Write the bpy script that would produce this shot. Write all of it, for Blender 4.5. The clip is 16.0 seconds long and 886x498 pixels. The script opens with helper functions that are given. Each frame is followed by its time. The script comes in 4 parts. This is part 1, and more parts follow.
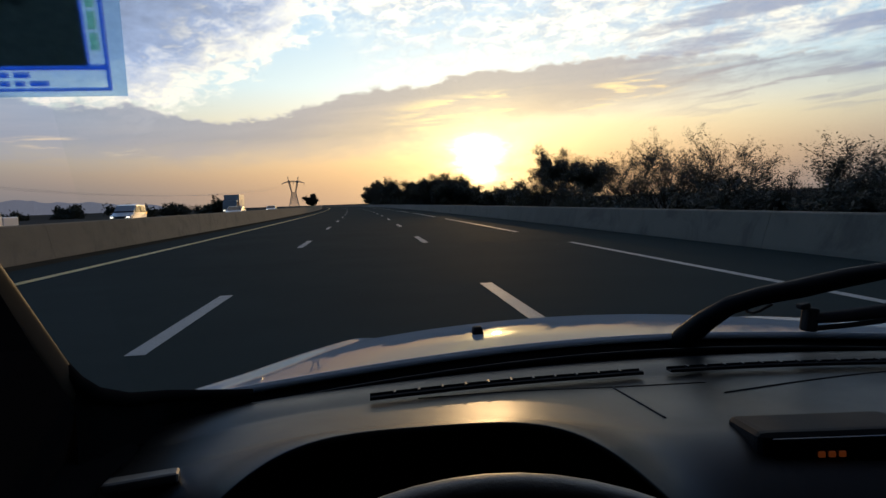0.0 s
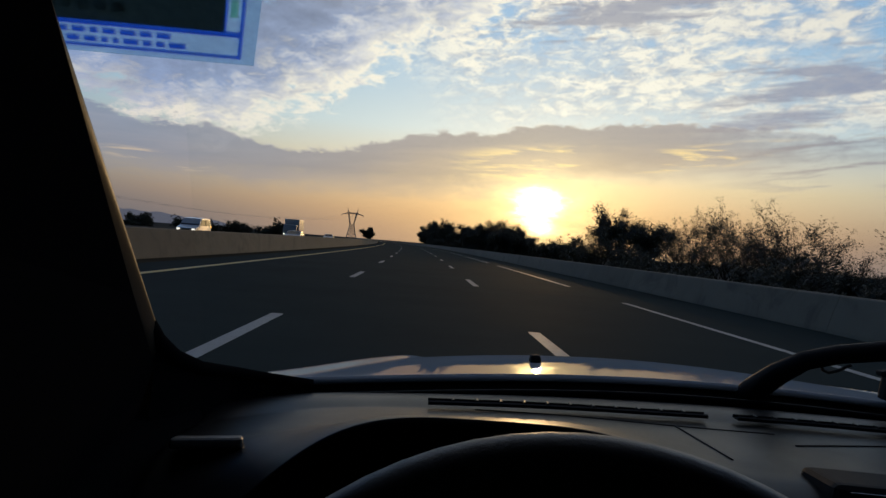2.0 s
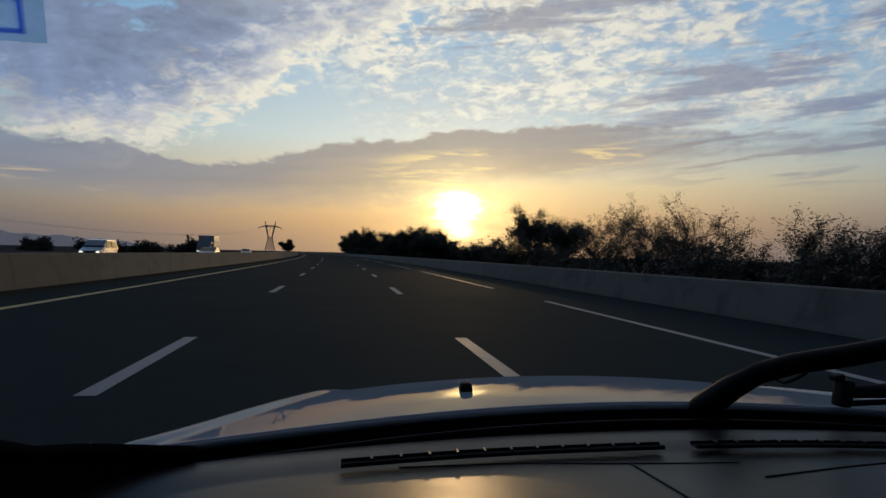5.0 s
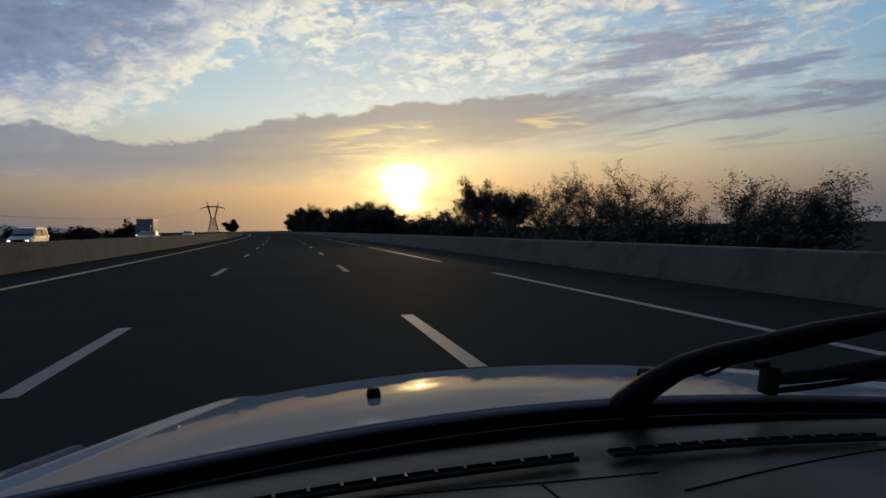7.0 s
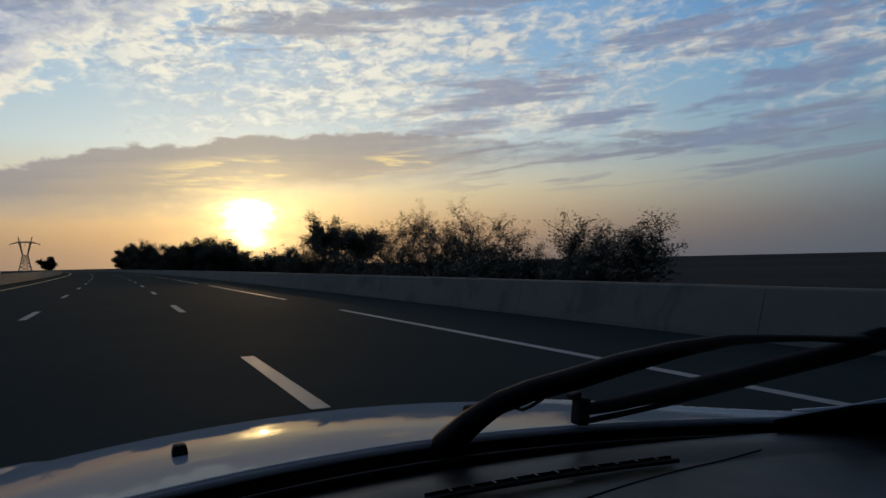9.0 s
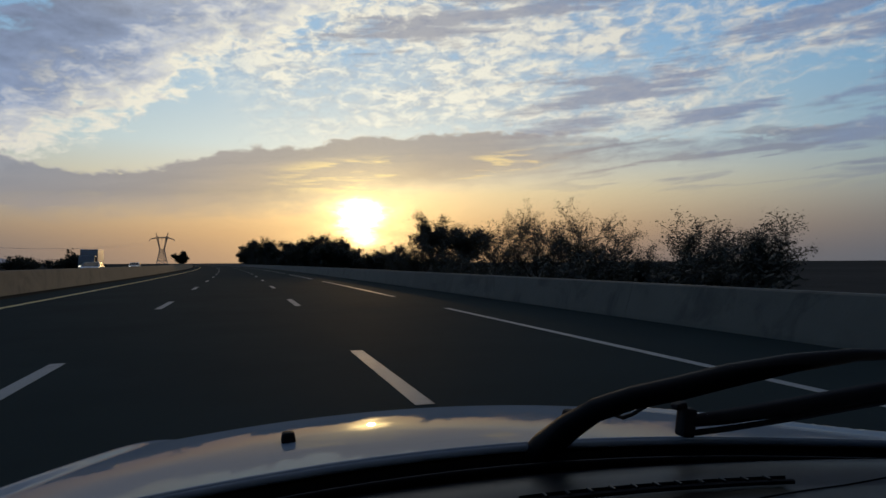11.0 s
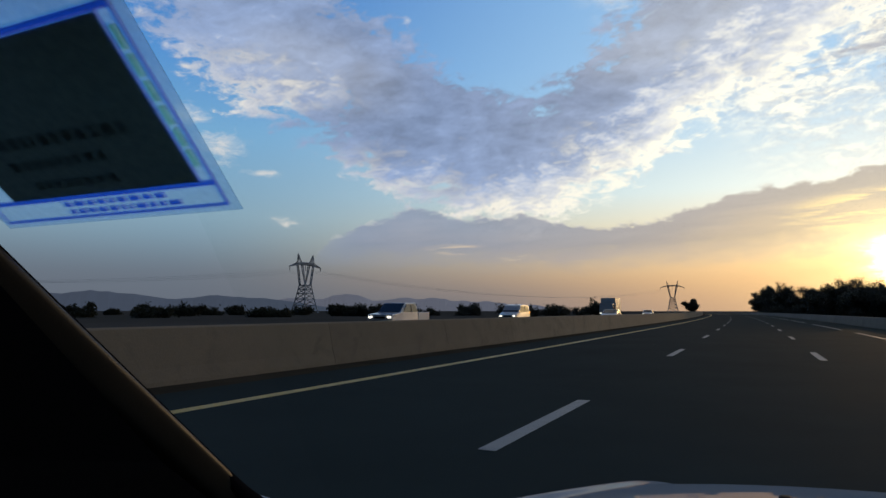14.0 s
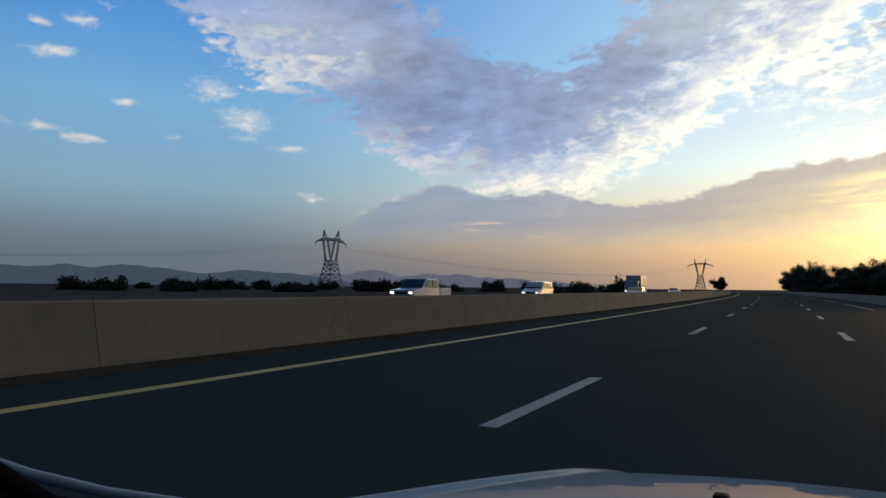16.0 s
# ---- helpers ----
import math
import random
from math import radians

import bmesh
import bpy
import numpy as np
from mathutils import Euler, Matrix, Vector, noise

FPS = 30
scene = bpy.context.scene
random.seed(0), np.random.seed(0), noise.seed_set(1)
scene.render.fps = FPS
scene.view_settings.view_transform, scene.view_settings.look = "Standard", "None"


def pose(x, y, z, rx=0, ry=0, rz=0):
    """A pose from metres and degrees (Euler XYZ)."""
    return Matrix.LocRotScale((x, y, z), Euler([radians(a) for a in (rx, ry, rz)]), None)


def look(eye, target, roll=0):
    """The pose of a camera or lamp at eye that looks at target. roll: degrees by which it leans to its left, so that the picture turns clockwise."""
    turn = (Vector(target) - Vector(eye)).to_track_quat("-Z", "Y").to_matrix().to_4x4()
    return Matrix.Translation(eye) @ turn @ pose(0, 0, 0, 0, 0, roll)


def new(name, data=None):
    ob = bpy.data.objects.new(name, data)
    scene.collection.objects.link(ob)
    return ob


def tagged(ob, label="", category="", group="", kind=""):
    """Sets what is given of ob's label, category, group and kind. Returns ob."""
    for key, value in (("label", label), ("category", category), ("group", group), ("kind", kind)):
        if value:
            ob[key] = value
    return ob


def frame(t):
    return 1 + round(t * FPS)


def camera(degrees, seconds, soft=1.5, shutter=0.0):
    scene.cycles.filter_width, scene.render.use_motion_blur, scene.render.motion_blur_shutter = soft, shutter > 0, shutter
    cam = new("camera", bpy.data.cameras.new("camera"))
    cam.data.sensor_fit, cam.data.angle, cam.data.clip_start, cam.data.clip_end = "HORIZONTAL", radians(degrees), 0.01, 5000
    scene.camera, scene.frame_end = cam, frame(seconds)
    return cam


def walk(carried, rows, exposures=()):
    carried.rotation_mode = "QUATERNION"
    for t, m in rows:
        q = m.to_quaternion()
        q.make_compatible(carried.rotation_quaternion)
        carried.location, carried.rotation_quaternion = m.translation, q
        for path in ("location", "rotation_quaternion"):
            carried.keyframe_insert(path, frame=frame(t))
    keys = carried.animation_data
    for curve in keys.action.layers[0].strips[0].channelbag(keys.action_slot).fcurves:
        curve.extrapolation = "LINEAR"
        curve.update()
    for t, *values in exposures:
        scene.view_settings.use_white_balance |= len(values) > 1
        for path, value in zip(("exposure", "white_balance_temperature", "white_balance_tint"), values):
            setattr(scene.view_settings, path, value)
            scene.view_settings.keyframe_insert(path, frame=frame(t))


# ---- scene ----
# The place: a white car standing on a motorway at sunset; the camera is held inside it, over the dashboard.
# Seconds; x, y, z in metres; yaw, pitch, roll in degrees.
ROWS = [
    (0, -0.108, -0.286, 1.183, -6.27, -4.26, -2.00),
    (0.5, -0.146, -0.265, 1.140, -7.00, -4.13, 0.89),
    (1, -0.146, -0.274, 1.143, -3.97, -2.23, 2.15),
    (1.5, -0.150, -0.263, 1.106, -3.16, -3.45, 4.16),
    (2, -0.143, -0.295, 1.131, -1.66, -0.41, 4.45),
    (2.5, -0.158, -0.241, 1.102, -2.44, -1.93, 6.11),
    (3, -0.136, -0.211, 1.117, -2.97, -1.09, 2.84),
    (3.5, -0.127, -0.169, 1.129, -4.62, -0.28, 2.12),
    (5.8, -0.102, -0.095, 1.157, -9.26, 1.76, 0.89),
    (6, -0.083, -0.071, 1.135, -3.08, 3.22, 1.77),
    (6.5, -0.031, -0.041, 1.177, -10.30, -1.77, -2.11),
    (7, -0.020, -0.036, 1.184, -13.00, -1.86, -0.95),
    (7.5, -0.004, -0.031, 1.184, -17.66, 0.62, 0.27),
    (8, 0.007, -0.032, 1.199, -21.86, 1.14, -1.37),
    (8.2, 0.022, -0.033, 1.197, -23.79, 0.47, -2.36),
    (10.3, 0.040, -0.013, 1.181, -28.52, 2.37, 0.10),
    (10.5, 0.044, -0.023, 1.193, -25.75, 2.82, -0.58),
    (11, 0.039, -0.035, 1.190, -16.97, 1.17, -0.26),
    (11.5, 0.038, -0.054, 1.187, -8.69, -0.29, 0.27),
    (12, 0.050, -0.027, 1.177, -3.89, -1.08, -1.09),
    (12.5, 0.049, -0.009, 1.180, 8.79, 4.30, -0.52),
    (13, 0.051, -0.078, 1.206, 12.31, 2.00, 0.21),
    (13.5, 0.067, -0.110, 1.194, 19.15, 3.00, -0.27),
    (14, 0.082, -0.098, 1.198, 25.99, 5.46, 0.03),
    (14.5, 0.113, -0.088, 1.190, 27.99, 3.20, 0.56),
    (15, 0.152, -0.025, 1.220, 28.29, 4.67, -0.56),
    (15.5, 0.205, 0.060, 1.193, 29.45, 4.38, 0.33),
    (16, 0.190, 0.125, 1.180, 28.20, 3.36, 0.52)]
cam = camera(68.78, 16.0)
walk(cam, [(t, pose(x, y, z, 90 + p, 0, w) @ pose(0, 0, 0, 0, 0, r)) for t, x, y, z, w, p, r in ROWS],
     exposures=[(0.0, 0.5), (1.0, 0.4), (1.5, -0.5), (2.0, 0.1), (2.5, -0.05), (3.5, -0.05), (5.8, -0.05), (11.5, 0.0), (12.5, 0.05), (13.0, -0.2), (13.5, 0.05), (14.5, 0.48), (16.0, 0.45)])

# ---- world, sun ----
SUN_AZ, SUN_EL = 9.95, 3.9
SUN_DIR = Vector((math.sin(radians(SUN_AZ)) * math.cos(radians(SUN_EL)), math.cos(radians(SUN_AZ)) * math.cos(radians(SUN_EL)), math.sin(radians(SUN_EL))))


def lin(r, g, b):
    """Linear colour from 0..255 display values."""
    return tuple(((c / 255 + 0.055) / 1.055) ** 2.4 if c > 10 else c / 255 / 12.92 for c in (r, g, b)) + (1.0,)


class Val:
    """A number or vector socket in a node tree, with arithmetic."""

    def __init__(self, tree, sock):
        self.tree, self.sock = tree, sock

    def op(self, kind, *others):
        n = self.tree.nodes.new("ShaderNodeMath")
        n.operation = kind
        for k, v in enumerate((self, *others)):
            if isinstance(v, Val):
                self.tree.links.new(v.sock, n.inputs[k])
            else:
                n.inputs[k].default_value = v
        return Val(self.tree, n.outputs[0])

    def __add__(self, o): return self.op("ADD", o)
    def __radd__(self, o): return self.op("ADD", o)
    def __sub__(self, o): return self.op("SUBTRACT", o)
    def __rsub__(self, o): return (self * -1) + o
    def __mul__(self, o): return self.op("MULTIPLY", o)
    def __rmul__(self, o): return self.op("MULTIPLY", o)
    def __truediv__(self, o): return self.op("DIVIDE", o)
    def __pow__(self, o): return self.op("POWER", o)
    def clamp(self): return self.op("MAXIMUM", 0.0).op("MINIMUM", 1.0)

    def step(self, a, b):
        """0 below a, 1 above b, smooth between."""
        n = self.tree.nodes.new("ShaderNodeMapRange")
        n.interpolation_type = "SMOOTHSTEP"
        self.tree.links.new(self.sock, n.inputs[0])
        if a < b:
            n.inputs[1].default_value, n.inputs[2].default_value, n.inputs[3].default_value, n.inputs[4].default_value = a, b, 0, 1
        else:
            n.inputs[1].default_value, n.inputs[2].default_value, n.inputs[3].default_value, n.inputs[4].default_value = b, a, 1, 0
        return Val(self.tree, n.outputs[0])

    def curve(self, pts, lo, hi):
        """Piecewise-linear function through pts (input, output); outputs run from lo to hi."""
        a, b = pts[0][0], pts[-1][0]
        u = ((self - a) / (b - a)).clamp()
        n = self.tree.nodes.new("ShaderNodeValToRGB")
        r = n.color_ramp
        r.interpolation = "B_SPLINE" if len(pts) > 6 else "EASE"
        for k, (x, y) in enumerate(pts):
            e = r.elements[k] if k < 2 else r.elements.new((x - a) / (b - a))
            g = (y - lo) / (hi - lo)
            e.position, e.color = (x - a) / (b - a), (g, g, g, 1)
        self.tree.links.new(u.sock, n.inputs[0])
        return Val(self.tree, n.outputs[0]) * (hi - lo) + lo

    def ramp(self, stops):
        n = self.tree.nodes.new("ShaderNodeValToRGB")
        a, b = stops[0][0], stops[-1][0]
        u = ((self - a) / (b - a)).clamp()
        for k, (x, c) in enumerate(stops):
            e = n.color_ramp.elements[k] if k < 2 else n.color_ramp.elements.new((x - a) / (b - a))
            e.position, e.color = (x - a) / (b - a), c
        self.tree.links.new(u.sock, n.inputs[0])
        return n.outputs[0]


def mix(tree, fac, a, b, kind="MIX"):
    n = tree.nodes.new("ShaderNodeMix")
    n.data_type, n.blend_type, n.clamp_factor = "RGBA", kind, True
    for k, v in ((0, fac), (6, a), (7, b)):
        if isinstance(v, Val):
            tree.links.new(v.sock, n.inputs[k])
        elif isinstance(v, (tuple, float, int)):
            n.inputs[k].default_value = v
        else:
            tree.links.new(v, n.inputs[k])
    return n.outputs[2]


def fbm(tree, vec, scale, detail=6.0, rough=0.55, distortion=0.0):
    n = tree.nodes.new("ShaderNodeTexNoise")
    n.inputs["Scale"].default_value, n.inputs["Detail"].default_value = scale, detail
    n.inputs["Roughness"].default_value, n.inputs["Distortion"].default_value = rough, distortion
    if vec is not None:
        tree.links.new(vec, n.inputs["Vector"])
    return Val(tree, n.outputs[0])


def combine(tree, x, y, z=0.0):
    n = tree.nodes.new("ShaderNodeCombineXYZ")
    for k, v in enumerate((x, y, z)):
        if isinstance(v, Val):
            tree.links.new(v.sock, n.inputs[k])
        else:
            n.inputs[k].default_value = v
    return n.outputs[0]


def build_sky():
    world = bpy.data.worlds.new("evening_sky")
    scene.world = world
    world.use_nodes = True
    t = world.node_tree
    t.nodes.clear()
    co = t.nodes.new("ShaderNodeTexCoord")
    sep = t.nodes.new("ShaderNodeSeparateXYZ")
    t.links.new(co.outputs["Generated"], sep.inputs[0])
    x, y, z = (Val(t, s) for s in sep.outputs)
    az = x.op("ARCTAN2", y) * 57.2958
    el = z.op("ARCSINE") * 57.2958
    dot = t.nodes.new("ShaderNodeVectorMath")
    dot.operation = "DOT_PRODUCT"
    t.links.new(co.outputs["Generated"], dot.inputs[0])
    dot.inputs[1].default_value = SUN_DIR
    ang = Val(t, dot.outputs["Value"]).op("MINIMUM", 1.0).op("ARCCOSINE") * 57.2958

    # clear sky
    nish = t.nodes.new("ShaderNodeTexSky")
    nish.sky_type, nish.sun_disc = "NISHITA", False
    nish.sun_elevation, nish.sun_rotation = radians(SUN_EL), radians(SUN_AZ)
    nish.dust_density, nish.air_density = 1.5, 1.0
    away = el.ramp([(0, lin(78, 86, 98)), (3, lin(86, 100, 116)), (8, lin(112, 142, 162)), (15, lin(100, 148, 186)), (21, lin(72, 128, 186)), (28, lin(52, 106, 172)), (50, lin(36, 74, 128)), (90, lin(20, 42, 80))])
    near = el.ramp([(0, lin(194, 150, 108)), (2.5, lin(214, 172, 124)), (6, lin(214, 196, 158)), (10, lin(196, 212, 214)), (18, lin(148, 184, 214)), (30, lin(124, 168, 210)), (50, lin(36, 74, 128)), (90, lin(20, 42, 80))])
    side = (az - SUN_AZ).op("ABSOLUTE")
    clear = mix(t, side.step(60, 6), away, near)
    clear = mix(t, 0.010, clear, nish.outputs[0], "ADD")

    # textures of the clouds: on a high flat layer, and along the sky's own angles
    h = z.op("MAXIMUM", 0.0) + 0.10
    px, py = x / h, y / h
    plane = combine(t, px, py * 0.8)
    big = fbm(t, plane, 0.9, 7, 0.58, 0.3)
    mott = fbm(t, plane, 3.4, 5, 0.62, 0.4)
    fine = fbm(t, combine(t, az * 0.30, el * 0.75), 1.0, 6, 0.6, 0.5)
    hair = fbm(t, combine(t, az * 0.75, el * 1.5), 1.0, 6, 0.65, 0.6)
    lump = fbm(t, combine(t, az * 0.50 + 40, el * 1.15 - az * 0.06), 1.0, 7, 0.64, 0.5)

    def blob(a0, e0, ra, re, tilt=0.0, sa=0.0, se=0.0):
        """1 in the middle of an ellipse of the sky, 0 at its rim, negative outside; sa, se shift the point looked at."""
        da, de = az - (a0 - sa), el - (e0 - se)
        c, s = math.cos(radians(tilt)), math.sin(radians(tilt))
        u, v = (da * c + de * s) / ra, (de * c - da * s) / re
        return (1.0 - (u * u + v * v).op("SQRT")).op("MAXIMUM", -1.0)

    def group(rows, sa=0.0, se=0.0):
        m = None
        for row in rows:
            q = blob(*row, sa, se)
            m = q if m is None else m.op("MAXIMUM", q)
        return m

    MASS = ((-39.5, 21.8, 12.5, 5.0, -14), (-29.5, 18.0, 8.5, 4.2, -20), (-24.5, 14.6, 12.5, 5.2, -8), (-18.5, 12.6, 9, 4.6, 10), (-9, 17.8, 15, 4.8, 27), (5, 25.5, 17, 6.5, 22), (-2, 22.5, 10, 5.0, 24))

    def cloud(sa, se):
        """Thickness of the big cloud, looked up a little to one side."""
        p = combine(t, (az + sa) * 0.13 - (el + se) * 0.05, (el + se) * 0.27)
        n1 = fbm(t, p, 1.0, 2, 0.5, 0.2)
        n2 = fbm(t, p, 3.2, 5, 0.60, 0.5)
        return group(MASS, sa, se) * 0.80 + (n1 - 0.5) * 0.80 + (n2 - 0.5) * 1.25 + 0.09

    dens = cloud(0, 0)
    sunward = cloud(1.5, -1.1)
    facing = ((group(MASS) - group(MASS, 2.0, -2.0)) * 2.4).clamp()
    clump = (lump * 0.65 + hair * 0.35 - 0.5)
    cov_a = (dens + (hair - 0.5) * 0.55 + (lump - 0.5) * 0.4).step(-0.06, 0.26)
    rim = (dens + clump * 1.3).step(0.60, 0.06)
    lit_a = (rim * (facing * 1.35 + 0.03) * (clump * 3.2 + 0.80)).clamp()
    lit_a = (lit_a + ((dens - sunward) * 1.1 + (clump + big - 0.5) * 3.0 - 0.55 + facing * 0.35).clamp() * 0.8).clamp()
    lit_a = (lit_a + group(((-37, 20.5, 10, 4, -12), (-5, 23, 12, 4, 14))).step(-0.1, 0.7) * (big * 0.40 - 0.04).clamp()).clamp()
    # mottled high layer: rows of small lumps in long patches, with bluish gaps
    sheet = (az + el * 0.9).step(8, 17) * (el - az * 0.02).step(8.6, 12.0)
    patch = fbm(t, combine(t, az * 0.055 + el * 0.02, el * 0.17 - az * 0.012), 1.0, 4, 0.55, 0.4)
    cov_b = ((patch - 0.5) * 3.4 + (lump - 0.5) * 2.2 + (fine - 0.5) * 1.6 - az.step(30, 56) * 0.40 + 0.62).clamp() * sheet
    bright_b = ((lump - 0.5) * 2.2 + (hair - 0.5) * 1.2 + (fine - 0.5) * 0.8 + (patch - 0.5) * 0.8 + 0.16).step(-0.28, 0.50)
    # grey lenses lying in the mottled layer
    lens = group(((33, 15.0, 8.5, 2.0, 9), (15, 20.2, 10, 1.9, 8), (56, 13.6, 8, 1.2, 10), (56, 17.5, 7, 1.4, 4), (52, 9.8, 9, 1.3, 6), (40, 11.8, 6, 0.7, 8), (48, 18.5, 8, 1.2, 6), (27, 11.6, 6, 0.9, 6), (30, 21.8, 9, 1.2, 3)))
    # mauve bank over the horizon
    top = az.curve([(-60, 2), (-38.5, 2.6), (-36, 6.6), (-30.7, 8.8), (-27, 9.2), (-24.6, 7.9), (-19.7, 9.0), (-13.5, 7.2), (-7.2, 7.7), (-3, 9.3), (5, 10.5), (13, 11.3), (23, 11.8), (33, 10.2), (47, 10.1), (60, 10.6)], 0, 12)
    edge = (top - el) + (fine - 0.5) * 2.1 + (hair - 0.5) * 1.4 + (lump - 0.5) * 1.3
    low = az.curve([(-60, 2.5), (-30, 5.0), (-19, 4.2), (-8, 4.4), (4, 5.0), (12, 6.4), (23, 7.7), (37, 8.5), (60, 9.2)], 0, 12)
    sweep = fbm(t, combine(t, az * 0.045 + 7, el * 0.55 - az * 0.03), 1.0, 5, 0.6, 0.4)
    bank = edge.step(-0.05, 0.45) * az.step(-40, -33) * (el - low + (fine - 0.5) * 1.8 + (sweep - 0.5) * 2.4).step(-1.4, 1.2)
    bank = bank * (1.0 - az.step(20, 34) * ((sweep - 0.5) * 3.0 + (lump - 0.5) * 1.6 + 0.30).clamp())
    bank_rim = edge.step(-0.25, 0.05) * edge.step(0.55, 0.15) * (hair - 0.42).step(0.0, 0.2)
    # wisps that catch the sun, low in the bank
    wisp_n = fbm(t, combine(t, az * 0.10, el * 0.95 - az * 0.018), 1.0, 5, 0.62, 0.25)
    wisp = (wisp_n - 0.50).step(0.0, 0.10) * group(((11, 7.6, 10, 1.8, 2), (-20, 5.0, 8, 0.7, -4), (22, 8.6, 9, 1.1, 8))).step(-0.1, 0.45)
    cov_l = (lens * 0.7 + (wisp_n - 0.5) * 2.6 + (fine - 0.5) * 1.2 + (hair - 0.5) * 0.5).step(-0.12, 0.48)
    # streaks right of the sun
    stre = fbm(t, combine(t, az * 0.11 + el * 0.08, el * 1.1 - az * 0.10), 1.0, 5, 0.6, 0.6)
    streak = (stre - 0.50).step(0.0, 0.12) * az.step(20, 32) * el.step(5.0, 7.5) * el.step(13, 9.5)
    # small white puffs
    puff = None
    for a0, e0, ra, re in ((-45.4, 13.7, 3.0, 1.9), (-48.2, 16.0, 2.6, 1.3), (-59.9, 17.4, 2.9, 0.8), (-58, 19.9, 1.8, 0.7), (-60.9, 19.2, 1.2, 0.5), (-54.7, 14.3, 1.5, 0.4), (-61, 11.8, 3.0, 0.5), (-57.6, 11.2, 2.4, 0.5),
                           (-64.2, 15.2, 1.2, 0.6), (-41.7, 11.7, 2.0, 0.45), (-39.6, 7.6, 1.7, 0.7), (-51.2, 11.9, 1.1, 0.4), (-48.3, 19.8, 0.8, 0.5), (-52, 23.4, 1.2, 0.7), (-29.3, 24.9, 0.7, 0.5)):
        b = blob(a0, e0, ra, re)
        puff = b if puff is None else puff.op("MAXIMUM", b)
    pden = puff * 0.85 + (fine - 0.5) * 1.2 + (hair - 0.5) * 1.7 - 0.12
    cov_p = pden.step(-0.05, 1.05) * puff.step(-0.45, 0.40)

    warm = ang.step(40, 4)
    cream = mix(t, warm, lin(218, 212, 202), lin(255, 249, 230))
    grey = mix(t, warm, lin(128, 146, 180), lin(164, 171, 187))
    grey = mix(t, 1.0, grey, (mott - 0.5) * 0.12 + (big - 0.5) * 1.1 + (lump - 0.5) * 0.15 + (dens - sunward) * 0.45 + 0.96, "MULTIPLY")
    sky = mix(t, cov_p * 0.8, clear, mix(t, warm, lin(214, 206, 198), lin(250, 240, 215)))
    veil = mix(t, warm, lin(134, 152, 182), lin(182, 184, 190))
    sky = mix(t, cov_b * 0.92, sky, mix(t, bright_b, veil, cream))
    sky = mix(t, cov_l * 0.85, sky, mix(t, warm, lin(124, 138, 168), lin(168, 166, 172)))
    sky = mix(t, cov_a, sky, mix(t, lit_a, grey, cream))
    streak_c = mix(t, warm, lin(128, 134, 150), lin(196, 180, 160))
    sky = mix(t, streak * 0.8, sky, streak_c)
    bank_top = mix(t, side.step(40, 6), lin(128, 138, 158), lin(162, 152, 148))
    bank_foot = mix(t, side.step(37, 5), lin(140, 141, 153), lin(188, 168, 146))
    depth = ((top - el) + (sweep - 0.5) * 5.0 + (lump - 0.5) * 1.2).step(0.6, 4.2)
    mauve = mix(t, depth, bank_top, bank_foot)
    mauve = mix(t, 1.0, mauve, (sweep - 0.5) * 0.35 + (fine - 0.5) * 0.16 + 1.0, "MULTIPLY")
    mauve = mix(t, bank_rim * 0.55, mauve, cream)
    sky = mix(t, bank * 0.88, sky, mauve)
    # dusk haze at the foot of the sky, away from the sun
    haze = mix(t, side.step(36, 4), lin(92, 100, 112), lin(182, 150, 122))
    sky = mix(t, el.step(6.8, -0.5) * 0.8, sky, haze)
    sky = mix(t, wisp * 0.85, sky, mix(t, warm, lin(206, 184, 160), lin(255, 226, 160)))

    # the eastern half of the sky, behind, is already dusky
    dusk = y.step(-0.35, 0.55)
    sky = mix(t, 1.0, sky, dusk * 0.86 + 0.14, "MULTIPLY")

    # the sun behind thin cloud, and its glow
    soft = (ang + (fine - 0.5) * 3.6 + (wisp_n - 0.5) * 4.2 + (hair - 0.5) * 1.8 + (el - SUN_EL - 1.0).op("MAXIMUM", 0.0) * 0.5).op("MAXIMUM", 0.0)
    k1 = ((soft / 1.32) ** 2 * -1).op("EXPONENT")
    k2 = (soft / -3.0).op("EXPONENT") * ((wisp_n - 0.5) * 1.2 + 1.0)
    k3 = (ang / -10.0).op("EXPONENT")
    g = mix(t, 1.0, mix(t, 1.0, (k1 * 8.0), (1.0, 0.68, 0.27, 1), "MULTIPLY"), mix(t, 1.0, k2 * 1.45, (1.0, 0.76, 0.30, 1), "MULTIPLY"), "ADD")
    g = mix(t, 1.0, g, mix(t, 1.0, k3 * 0.08, (1.0, 0.76, 0.36, 1), "MULTIPLY"), "ADD")
    sky = mix(t, 1.0, sky, g, "ADD")
    bg = t.nodes.new("ShaderNodeBackground")
    t.links.new(sky, bg.inputs[0])
    bg.inputs[1].default_value = 1.0
    out = t.nodes.new("ShaderNodeOutputWorld")
    t.links.new(bg.outputs[0], out.inputs[0])
    world.cycles.sampling_method = "AUTOMATIC"


build_sky()
sun = new("sun", bpy.data.lights.new("sun", "SUN"))
sun.data.energy, sun.data.angle, sun.data.color = 0.3, radians(0.7), (1.0, 0.62, 0.28)
sun.matrix_world = look(SUN_DIR * 100, (0, 0, 0))


